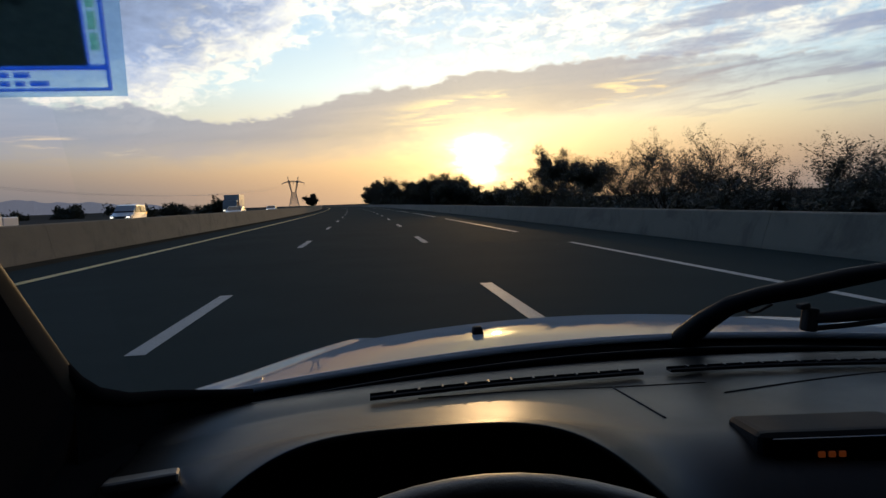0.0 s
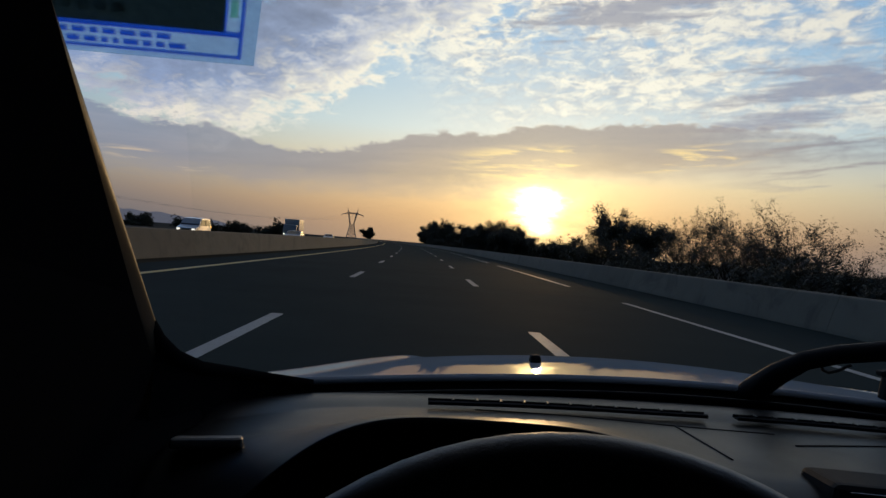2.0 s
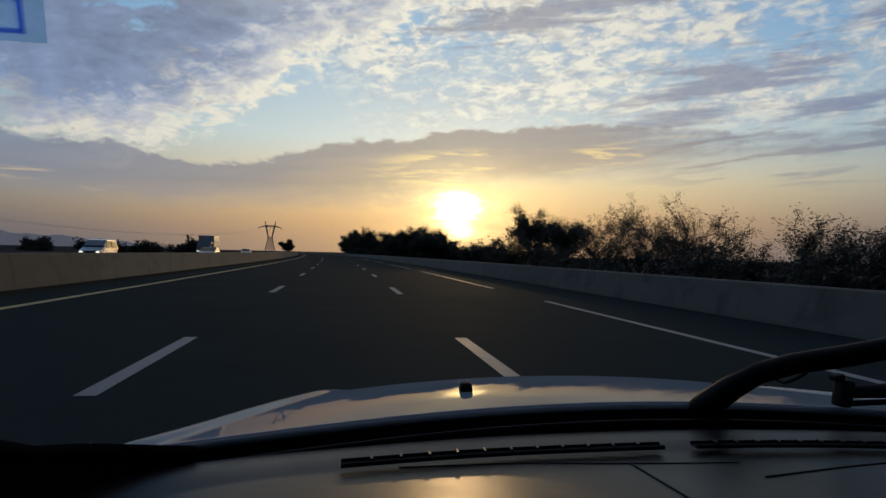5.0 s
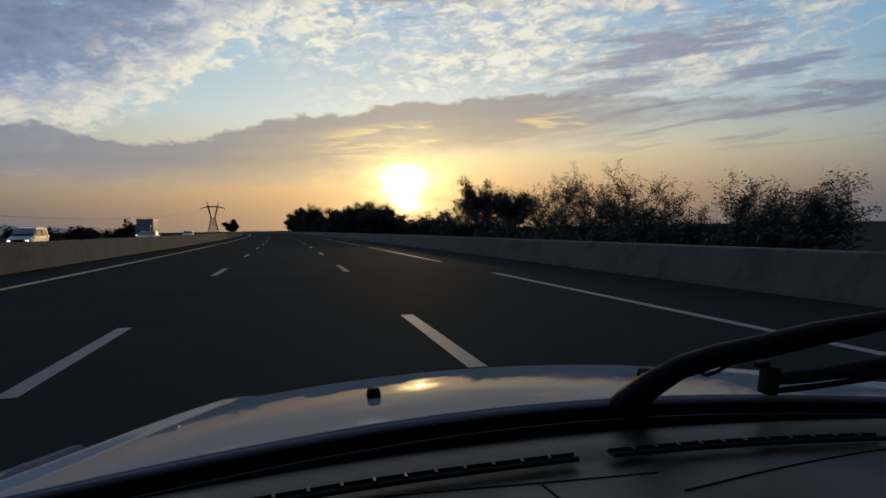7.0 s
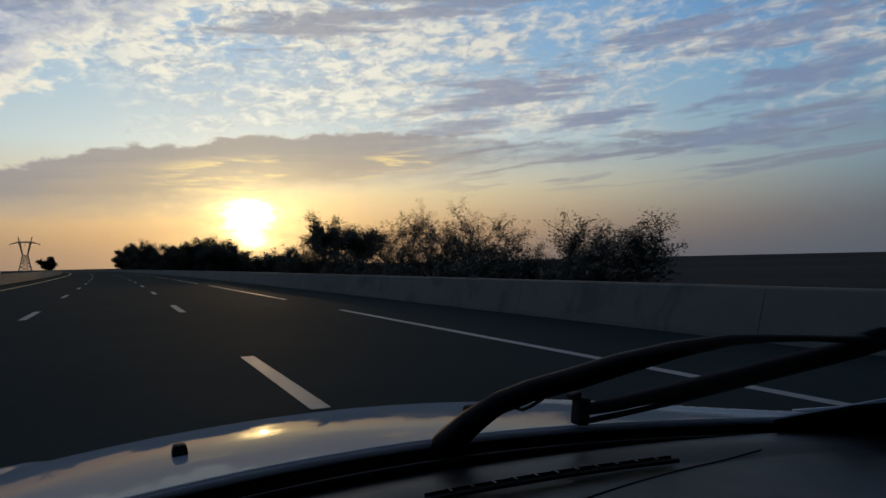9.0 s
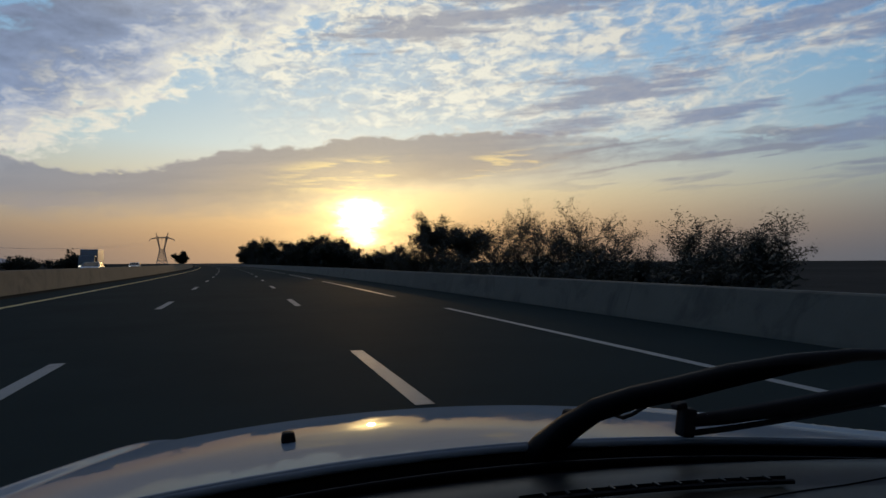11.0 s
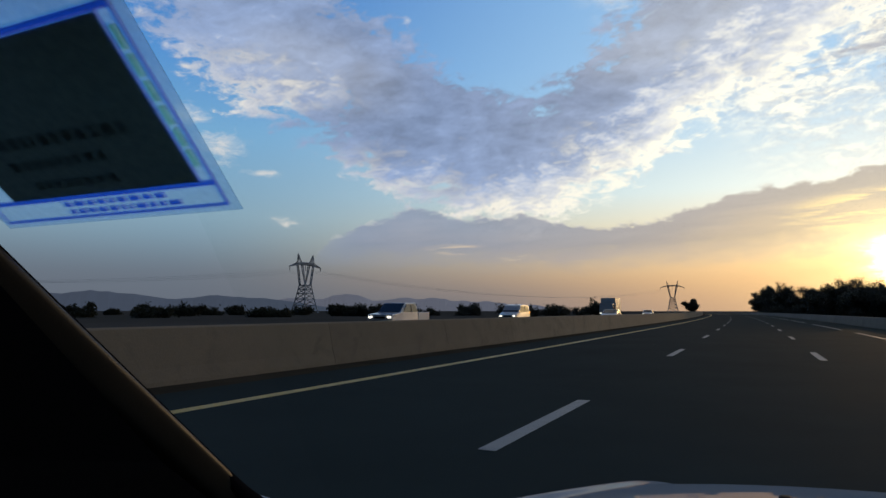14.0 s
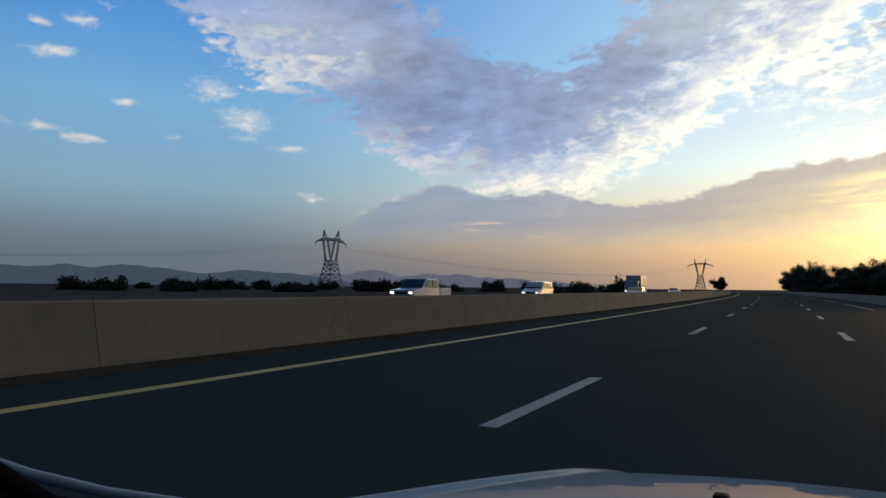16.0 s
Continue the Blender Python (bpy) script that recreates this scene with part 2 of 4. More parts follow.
# ---- materials ----
def material(name, base, rough=0.6, metal=0.0, vary=0.15, scale=3.0, grain=60.0, bump=0.2, dist=0.004, coat=0.0, stain=None, stain_scale=0.7, spec=0.5, coords="Object", piece=0.0):
    """A surface with variation at two scales, and fine relief."""
    m = bpy.data.materials.new(name)
    m.use_nodes = True
    t = m.node_tree
    b = t.nodes["Principled BSDF"]
    co = t.nodes.new("ShaderNodeTexCoord").outputs[coords]
    big, small = fbm(t, co, scale, 5, 0.6), fbm(t, co, grain, 4, 0.65)
    v = (big - 0.5) * (vary * 2.2) + (small - 0.5) * (vary * 1.3) + 1.0
    if piece:
        info = t.nodes.new("ShaderNodeObjectInfo")
        v = v * ((Val(t, info.outputs["Random"]) - 0.5) * piece + 1.0)
    col = mix(t, 1.0, (*base, 1.0), v, "MULTIPLY")
    if stain:
        s = fbm(t, co, stain_scale, 6, 0.7, 0.8).step(0.50, 0.68)
        col = mix(t, s * 0.6, col, (*stain, 1.0))
    t.links.new(col, b.inputs["Base Color"])
    r = (big - 0.5) * 0.25 + rough
    t.links.new(r.clamp().sock, b.inputs["Roughness"])
    b.inputs["Metallic"].default_value = metal
    b.inputs["Specular IOR Level"].default_value = spec
    b.inputs["Coat Weight"].default_value = coat
    b.inputs["Coat Roughness"].default_value = 0.05
    if bump:
        n = t.nodes.new("ShaderNodeBump")
        n.inputs["Strength"].default_value, n.inputs["Distance"].default_value = bump, dist
        t.links.new(small.sock, n.inputs["Height"])
        t.links.new(n.outputs[0], b.inputs["Normal"])
    return m


ASPHALT = material("asphalt", (0.035, 0.049, 0.049), 0.9, vary=0.26, scale=0.35, grain=70, bump=0.5, dist=0.006, stain=(0.031, 0.040, 0.040), stain_scale=0.16, spec=0.006)
LINE = material("line_paint", (0.23, 0.24, 0.235), 0.6, vary=0.25, scale=2.5, grain=40, bump=0.3, stain=(0.13, 0.13, 0.125), stain_scale=3.0)
LINE_YELLOW = material("line_paint_yellowed", (0.56, 0.41, 0.09), 0.6, vary=0.25, scale=2.0, grain=40, bump=0.3, stain=(0.34, 0.26, 0.09), stain_scale=2.0)
CONCRETE = material("barrier_concrete", (0.215, 0.172, 0.115), 0.9, vary=0.22, scale=1.3, grain=25, bump=0.4, dist=0.01, stain=(0.13, 0.105, 0.075), stain_scale=0.9, piece=0.22)
# Darker copy of the barrier concrete: shade of the face turned from the sun.
CONCRETE_SHADED = material("shaded_concrete", (0.175, 0.155, 0.118), 0.9, vary=0.26, scale=1.1, grain=25, bump=0.4, dist=0.01, stain=(0.085, 0.075, 0.06), stain_scale=0.7, piece=0.22)
SOIL = material("dry_soil", (0.085, 0.080, 0.070), 0.95, vary=0.4, scale=0.02, grain=0.6, bump=0.4, dist=0.2, stain=(0.050, 0.052, 0.040), stain_scale=0.012, spec=0.0)
DUST = material("road_dust", (0.060, 0.052, 0.038), 0.95, vary=0.35, scale=0.8, grain=30, bump=0.4, dist=0.01, stain=(0.035, 0.034, 0.028), stain_scale=0.5, spec=0.0)
VERGE = material("verge_gravel", (0.14, 0.12, 0.095), 0.95, vary=0.3, scale=0.4, grain=14, bump=0.6, dist=0.03, stain=(0.08, 0.075, 0.05), stain_scale=0.25, spec=0.0)
GRASS = material("dry_grass", (0.12, 0.10, 0.05), 0.9, vary=0.4, scale=0.5, grain=5, bump=0, spec=0.1)
BARK = material("bark", (0.07, 0.055, 0.042), 0.9, vary=0.3, scale=4, grain=40, bump=0.5, dist=0.02, spec=0.1)
STEEL = material("galvanised_steel", (0.40, 0.40, 0.41), 0.55, metal=0.0, vary=0.15, scale=0.3, grain=5, bump=0)
# White paint; the dusk's dimness and blue cast are put into its base.
PAINT = material("dimmed_white_car_paint", (0.22, 0.27, 0.32), 0.6, vary=0.03, scale=3, grain=300, bump=0.0, coat=0.40, spec=0.0)
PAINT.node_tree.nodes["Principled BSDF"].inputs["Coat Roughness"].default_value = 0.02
BLACK = material("black_plastic", (0.011, 0.011, 0.012), 0.7, vary=0.2, scale=8, grain=500, bump=0.3, dist=0.0008, spec=0.12)
MATT = material("black_trim_cloth", (0.008, 0.008, 0.009), 0.95, vary=0.2, scale=8, grain=400, bump=0.2, dist=0.0008, spec=0.0)
RUBBER = material("rubber", (0.010, 0.010, 0.011), 0.7, vary=0.2, scale=20, grain=300, bump=0.2, dist=0.0005, spec=0.25)
DASH = material("grained_dashboard", (0.011, 0.0115, 0.012), 0.40, vary=0.14, scale=6, grain=520, bump=0.22, dist=0.0006, spec=0.16, stain=(0.020, 0.0195, 0.018), stain_scale=7)
TRIM = material("pillar_trim", (0.030, 0.025, 0.018), 0.42, vary=0.25, scale=7, grain=400, bump=0.25, dist=0.0006, spec=0.12)
LEATHER = material("wheel_leather", (0.016, 0.016, 0.017), 0.42, vary=0.2, scale=14, grain=420, bump=0.4, dist=0.0008)
LINER = material("roof_lining", (0.06, 0.058, 0.055), 0.95, vary=0.1, scale=5, grain=300, bump=0.3, dist=0.001, spec=0.1)
VAN_WHITE = material("white_vehicle_paint", (0.66, 0.68, 0.70), 0.35, vary=0.06, scale=2, grain=60, bump=0, coat=0.6)
DARK_GLASS = material("dark_window_glass", (0.02, 0.025, 0.03), 0.06, vary=0.05, scale=2, grain=20, bump=0, spec=0.8)
TYRE = material("tyre_rubber", (0.02, 0.02, 0.02), 0.85, vary=0.2, scale=5, grain=60, bump=0.2)
BRIDGE_CONCRETE = material("bridge_concrete", (0.26, 0.25, 0.235), 0.85, vary=0.2, scale=0.6, grain=12, bump=0.3, dist=0.01, stain=(0.15, 0.145, 0.14), stain_scale=0.35)


def plain(name, base, rough=0.5, emit=None, power=0.0, alpha_through=0.0):
    m = bpy.data.materials.new(name)
    m.use_nodes = True
    b = m.node_tree.nodes["Principled BSDF"]
    b.inputs["Base Color"].default_value, b.inputs["Roughness"].default_value = (*base, 1), rough
    if emit:
        b.inputs["Emission Color"].default_value, b.inputs["Emission Strength"].default_value = (*emit, 1), power
    b.inputs["Transmission Weight"].default_value = alpha_through
    return m


HEADLIGHT = plain("lit_headlight", (0.9, 0.9, 0.85), 0.2, (1.0, 0.92, 0.75), 1.6)
AMBER = plain("amber_light", (0.8, 0.3, 0.03), 0.3, (1.0, 0.45, 0.08), 1.2)
SCREEN = plain("display_glass", (0.006, 0.006, 0.007), 0.15)
SCREEN_GLOW = plain("orange_display_figure", (0.3, 0.05, 0.01), 0.4, (1.0, 0.22, 0.05), 0.03)


def film_material():
    """Clear printed plastic film that lets the sky through."""
    m = bpy.data.materials.new("clear_sticker_film")
    m.use_nodes = True
    t = m.node_tree
    t.nodes.clear()
    a, b, o, k = t.nodes.new("ShaderNodeBsdfTransparent"), t.nodes.new("ShaderNodeBsdfTranslucent"), t.nodes.new("ShaderNodeOutputMaterial"), t.nodes.new("ShaderNodeMixShader")
    a.inputs[0].default_value = (0.74, 0.90, 1.0, 1)
    b.inputs[0].default_value = (0.62, 0.82, 1.0, 1)
    n = fbm(t, t.nodes.new("ShaderNodeTexCoord").outputs["Object"], 90, 3, 0.5)
    t.links.new((n * 0.2 + 0.26).sock, k.inputs[0])
    t.links.new(a.outputs[0], k.inputs[1])
    t.links.new(b.outputs[0], k.inputs[2])
    t.links.new(k.outputs[0], o.inputs[0])
    return m


def print_material(name, tint):
    """Thin ink on clear film: tints the light that passes."""
    m = bpy.data.materials.new(name)
    m.use_nodes = True
    t = m.node_tree
    t.nodes.clear()
    a, b, o, k = t.nodes.new("ShaderNodeBsdfTransparent"), t.nodes.new("ShaderNodeBsdfTranslucent"), t.nodes.new("ShaderNodeOutputMaterial"), t.nodes.new("ShaderNodeMixShader")
    a.inputs[0].default_value = b.inputs[0].default_value = (*tint, 1)
    n = fbm(t, t.nodes.new("ShaderNodeTexCoord").outputs["Object"], 130, 3, 0.5)
    t.links.new((n * 0.3 + 0.2).sock, k.inputs[0])
    t.links.new(a.outputs[0], k.inputs[1])
    t.links.new(b.outputs[0], k.inputs[2])
    t.links.new(k.outputs[0], o.inputs[0])
    return m


INK = print_material("dark_print", (0.62, 0.62, 0.63))
FILM_BLUE, FILM_GREEN = print_material("blue_print", (0.20, 0.42, 0.95)), print_material("green_print", (0.62, 0.90, 0.70))


def glass_material():
    """Thin clear pane: straight through, with Fresnel gloss and a trace of dust."""
    m = bpy.data.materials.new("windscreen_glass")
    m.use_nodes = True
    t = m.node_tree
    t.nodes.clear()
    a, b, d = t.nodes.new("ShaderNodeBsdfTransparent"), t.nodes.new("ShaderNodeBsdfGlossy"), t.nodes.new("ShaderNodeBsdfDiffuse")
    b.inputs["Roughness"].default_value = 0.02
    a.inputs[0].default_value = (0.97, 0.985, 0.98, 1)
    f = t.nodes.new("ShaderNodeFresnel")
    f.inputs[0].default_value = 1.16
    k1, k2, o = t.nodes.new("ShaderNodeMixShader"), t.nodes.new("ShaderNodeMixShader"), t.nodes.new("ShaderNodeOutputMaterial")
    t.links.new(f.outputs[0], k1.inputs[0])
    t.links.new(a.outputs[0], k1.inputs[1])
    t.links.new(b.outputs[0], k1.inputs[2])
    n = fbm(t, t.nodes.new("ShaderNodeTexCoord").outputs["Object"], 160, 3, 0.8).step(0.64, 0.80)
    t.links.new((n * 0.10 + 0.004).sock, k2.inputs[0])
    d.inputs[0].default_value = (0.5, 0.5, 0.48, 1)
    t.links.new(k1.outputs[0], k2.inputs[1])
    t.links.new(d.outputs[0], k2.inputs[2])
    t.links.new(k2.outputs[0], o.inputs[0])
    return m


def paper_material():
    """Thick paper seen from behind: a little of the sky's light comes through."""
    m = bpy.data.materials.new("paper_back")
    m.use_nodes = True
    t = m.node_tree
    b = t.nodes["Principled BSDF"]
    n = fbm(t, t.nodes.new("ShaderNodeTexCoord").outputs["Object"], 60, 4, 0.6)
    t.links.new(mix(t, 1.0, (0.10, 0.10, 0.095, 1), n * 0.4 + 0.8, "MULTIPLY"), b.inputs["Base Color"])
    b.inputs["Roughness"].default_value = 0.9
    tr, k = t.nodes.new("ShaderNodeBsdfTranslucent"), t.nodes.new("ShaderNodeMixShader")
    tr.inputs[0].default_value = (0.26, 0.30, 0.28, 1)
    k.inputs[0].default_value = 0.7
    t.links.new(b.outputs[0], k.inputs[1])
    t.links.new(tr.outputs[0], k.inputs[2])
    t.links.new(k.outputs[0], t.nodes["Material Output"].inputs[0])
    return m


FILM, GLASS, PAPER_BACK = film_material(), glass_material(), paper_material()


def leaf_material(name, base, vary=0.5):
    m = bpy.data.materials.new(name)
    m.use_nodes = True
    t = m.node_tree
    b = t.nodes["Principled BSDF"]
    geo = t.nodes.new("ShaderNodeNewGeometry")
    v = (Val(t, geo.outputs["Random Per Island"]) - 0.5) * vary + 1.0
    n = fbm(t, t.nodes.new("ShaderNodeTexCoord").outputs["Object"], 0.9, 3, 0.6)
    v = v * ((n - 0.5) * 0.8 + 1.0)
    t.links.new(mix(t, 1.0, (*base, 1), v, "MULTIPLY"), b.inputs["Base Color"])
    b.inputs["Roughness"].default_value = 0.6
    b.inputs["Subsurface Weight"].default_value = 0.0
    tr = t.nodes.new("ShaderNodeBsdfTranslucent")
    tr.inputs[0].default_value = (base[0] * 1.6, base[1] * 1.3, base[2], 1)
    k = t.nodes.new("ShaderNodeMixShader")
    k.inputs[0].default_value = 0.25
    t.links.new(b.outputs[0], k.inputs[1])
    t.links.new(tr.outputs[0], k.inputs[2])
    t.links.new(k.outputs[0], t.nodes["Material Output"].inputs[0])
    return m


LEAF = leaf_material("olive_leaves", (0.038, 0.042, 0.022))
LEAF_DARK = leaf_material("dark_leaves", (0.026, 0.031, 0.016))


# ---- mesh helpers ----
def mesh_of(name, verts, faces, mat, smooth=False):
    me = bpy.data.meshes.new(name)
    me.from_pydata(verts, [], faces)
    me.materials.append(mat)
    if smooth:
        me.polygons.foreach_set("use_smooth", [True] * len(me.polygons))
    me.update()
    return me


def part(name, me, parent=None, label="", m=None):
    """Links a mesh as one object, under a thing or a part."""
    ob = new(name, me)
    if parent is not None:
        ob.parent = parent
    if m is not None:
        ob.matrix_basis = m
    return tagged(ob, label)


def empty(name, m=None):
    ob = new(name)
    ob.empty_display_size = 0.2
    if m is not None:
        ob.matrix_world = m
    return ob


def bm_mesh(name, bm, mat, smooth=False):
    bmesh.ops.recalc_face_normals(bm, faces=bm.faces[:])
    me = bpy.data.meshes.new(name)
    bm.to_mesh(me)
    bm.free()
    me.materials.append(mat)
    if smooth:
        me.polygons.foreach_set("use_smooth", [True] * len(me.polygons))
    return me


def box(name, size, mat, at=(0, 0, 0), bevel=0.01, segs=2):
    bm = bmesh.new()
    bmesh.ops.create_cube(bm, size=1.0)
    bmesh.ops.scale(bm, vec=size, verts=bm.verts)
    if bevel:
        bmesh.ops.bevel(bm, geom=bm.edges[:], offset=min(bevel, min(size) * 0.45), segments=segs, affect="EDGES", profile=0.6)
    bmesh.ops.translate(bm, vec=at, verts=bm.verts)
    return bm_mesh(name, bm, mat)


def grid(name, fn, nu, nv, mat, thick=0.0, smooth=True):
    """A sheet fn(u, v) -> (x, y, z) for u, v in 0..1; with thickness it is closed below."""
    verts = [fn(i / nu, j / nv) for j in range(nv + 1) for i in range(nu + 1)]
    faces = [(j * (nu + 1) + i, j * (nu + 1) + i + 1, (j + 1) * (nu + 1) + i + 1, (j + 1) * (nu + 1) + i) for j in range(nv) for i in range(nu)]
    if thick:
        n = len(verts)
        verts += [(x, y, z - thick) for x, y, z in verts]
        faces += [tuple(n + k for k in reversed(f)) for f in faces]
        rim = [i for i in range(nu)] and ([(i, i + 1) for i in range(nu)] + [(nv * (nu + 1) + i + 1, nv * (nu + 1) + i) for i in range(nu)]
                                          + [((j + 1) * (nu + 1), j * (nu + 1)) for j in range(nv)] + [(j * (nu + 1) + nu, (j + 1) * (nu + 1) + nu) for j in range(nv)])
        faces += [(b, a, a + n, b + n) for a, b in rim]
    return mesh_of(name, verts, faces, mat, smooth)


def tube(verts, faces, pts, radii, sides=6, flat=1.0):
    """Adds a tapered tube along pts to verts and faces."""
    start = len(verts)
    for k, p in enumerate(pts):
        p = Vector(p)
        d = (Vector(pts[min(k + 1, len(pts) - 1)]) - Vector(pts[max(k - 1, 0)])).normalized()
        a = d.orthogonal() if abs(d.z) > 0.95 else d.cross(Vector((0, 0, 1)))
        a.normalize()
        b = d.cross(a)
        for s in range(sides):
            g = 2 * math.pi * s / sides
            verts.append(tuple(p + (a * math.cos(g) + b * math.sin(g) * flat) * radii[k]))
    for k in range(len(pts) - 1):
        for s in range(sides):
            i, j = start + k * sides + s, start + k * sides + (s + 1) % sides
            faces.append((i, j, j + sides, i + sides))
    faces.append(tuple(start + s for s in reversed(range(sides))))
    faces.append(tuple(start + (len(pts) - 1) * sides + s for s in range(sides)))


def bar(verts, faces, a, b, w):
    tube(verts, faces, [a, b], [w, w], 4)


# ---- road ----
BEND = 6400.0


def along(off, u, z=0.0):
    """A point beside the road: metres off the car's line and along it. The road bends gently to the left."""
    return (off - (u * u / BEND if u > 0 else 0), u, z)


def strip(name, a, b, z, u0, u1, step, mat):
    us = [u0 + (u1 - u0) * k / max(1, round((u1 - u0) / step)) for k in range(max(1, round((u1 - u0) / step)) + 1)]
    verts = [along(o, u, z) for u in us for o in (a, b)]
    return mesh_of(name, verts, [(2 * k, 2 * k + 1, 2 * k + 3, 2 * k + 2) for k in range(len(us) - 1)], mat)


def ground():
    n = 64
    ring = [0, 12, 40, 120, 300, 700, 1500, 3000, 4700]
    verts, faces = [(0, 0, -0.06)], []
    for r in ring[1:]:
        verts += [(r * math.cos(2 * math.pi * k / n), r * math.sin(2 * math.pi * k / n), -0.06) for k in range(n)]
    faces += [(0, 1 + k, 1 + (k + 1) % n) for k in range(n)]
    for j in range(len(ring) - 2):
        for k in range(n):
            a, b = 1 + j * n + k, 1 + j * n + (k + 1) % n
            faces.append((a, a + n, b + n, b))
    return tagged(part("ground", mesh_of("ground", verts, faces, SOIL)), "wide dry plain of dark soil and stubble", "ground", kind="structure")


LEFT_BARRIER, RIGHT_BARRIER = -8.45, 7.75
LEFT_LINE, DASH_A, DASH_B, RIGHT_LINE = -6.2, -2.08, 1.48, 5.05
DASH_PHASE = 5.2
ground()
road = tagged(part("road", strip("road", LEFT_BARRIER - 0.4, RIGHT_BARRIER + 0.5, 0.0, -60, 900, 6, ASPHALT)), "dark grey asphalt motorway carriageway with three lanes", "road", kind="structure")
far_road = tagged(part("road", strip("road", -23.5, LEFT_BARRIER - 0.45, -0.004, -60, 900, 6, ASPHALT)), "dark asphalt of the opposite carriageway behind the barrier", "road", kind="structure")
verge = tagged(part("verge", strip("verge", RIGHT_BARRIER + 0.5, 13.5, -0.03, -60, 700, 8, VERGE)), "dry gravel verge behind the concrete barrier", "verge", kind="structure")

tagged(part("dust_strip", strip("dust_strip", LEFT_BARRIER, LEFT_BARRIER + 0.75, 0.004, -30, 420, 6, DUST)), "brown dust and grit gathered along the foot of the median barrier", "dust strip", kind="structure")
tagged(part("left_edge_line", strip("edge_line", LEFT_LINE - 0.11, LEFT_LINE + 0.11, 0.005, -30, 700, 5, LINE_YELLOW)), "worn yellowish solid edge line on asphalt", "road marking", kind="structure")
us = -30
while us < 520:
    tagged(part("right_edge_line", strip("edge_line", RIGHT_LINE - 0.075, RIGHT_LINE + 0.075, 0.005, us, us + 20, 5, LINE)), "worn white edge line on asphalt", "road marking", "right edge lines", "structure")
    us += 26
for lane in (DASH_A, DASH_B):
    for k in range(-2, 36):
        u = DASH_PHASE + 13 * k
        tagged(part("lane_dash", strip("lane_dash", lane - 0.085, lane + 0.085, 0.005, u, u + 3.5, 1.75, LINE)), "short worn white lane dash on asphalt", "road marking", "lane dashes", "structure")


def barrier(name, off, face, label, height, mat):
    """Concrete safety barrier cast in segments with narrow joints; its sloped face looks towards the road."""
    prof = [(0.0, 0.0), (0.012, 0.07), (0.075, 0.28), (0.215, height - 0.03), (0.245, height), (0.415, height), (0.445, height - 0.03), (0.585, 0.28), (0.648, 0.07), (0.66, 0.0)]
    base = empty(name)
    tagged(base, label, "barrier", kind="structure")
    seg, gap = 6.0, 0.005
    for k in range(-5, 70):
        u0 = k * seg
        verts, faces = [], []
        for u in (u0 + gap, u0 + seg - gap):
            verts += [along(off - face * px, u, pz) for px, pz in prof]
        n = len(prof)
        faces = [(i, i + 1, i + 1 + n, i + n) for i in range(n - 1)] + [tuple(range(n)), tuple(reversed(range(n, 2 * n)))]
        part("barrier_segment", mesh_of("barrier_segment", verts, faces, mat), base)
    verts, faces = [], []
    n = len(prof)
    far = [420 + 12 * k for k in range(36)]
    for u in far:
        verts += [along(off - face * px, u, pz) for px, pz in prof]
    for j in range(len(far) - 1):
        faces += [(j * n + i, j * n + i + 1, (j + 1) * n + i + 1, (j + 1) * n + i) for i in range(n - 1)]
    part("far_run", mesh_of("far_run", verts, faces, mat), base)
    return base


barrier("median_barrier", LEFT_BARRIER, 1, "sand-grey concrete median barrier in cast segments", 0.94, CONCRETE)
barrier("roadside_barrier", RIGHT_BARRIER, -1, "grey concrete roadside barrier in cast segments, coloured darker for shade", 0.74, CONCRETE_SHADED)


# ---- distance: hills ----
def hills(name, a0, a1, dist, top, seed, label, colour):
    # Aerial haze is put into the base colour and a faint glow.
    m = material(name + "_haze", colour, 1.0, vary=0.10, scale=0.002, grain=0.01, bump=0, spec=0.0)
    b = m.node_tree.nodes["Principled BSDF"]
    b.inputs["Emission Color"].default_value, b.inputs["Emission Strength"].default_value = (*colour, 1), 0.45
    n = 90
    verts = []
    for k in range(n + 1):
        a = radians(a0 + (a1 - a0) * k / n)
        w = math.sin(math.pi * k / n) ** 0.6
        e = top * w * (0.55 + 0.9 * (0.5 + 0.5 * noise.fractal(Vector((k * 0.11, seed, 0)), 1.0, 2.0, 5)))
        verts += [(dist * math.sin(a), dist * math.cos(a), -1), (dist * math.sin(a) * 1.06, dist * math.cos(a) * 1.06, max(0, e))]
    faces = [(2 * k, 2 * k + 1, 2 * k + 3, 2 * k + 2) for k in range(n)]
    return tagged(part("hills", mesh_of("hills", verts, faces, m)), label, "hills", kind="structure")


# The far range has a paler colour to paint in deeper haze.
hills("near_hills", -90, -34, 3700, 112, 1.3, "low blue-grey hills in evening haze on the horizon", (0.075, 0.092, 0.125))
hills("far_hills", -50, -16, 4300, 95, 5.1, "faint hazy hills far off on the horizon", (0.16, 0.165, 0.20))


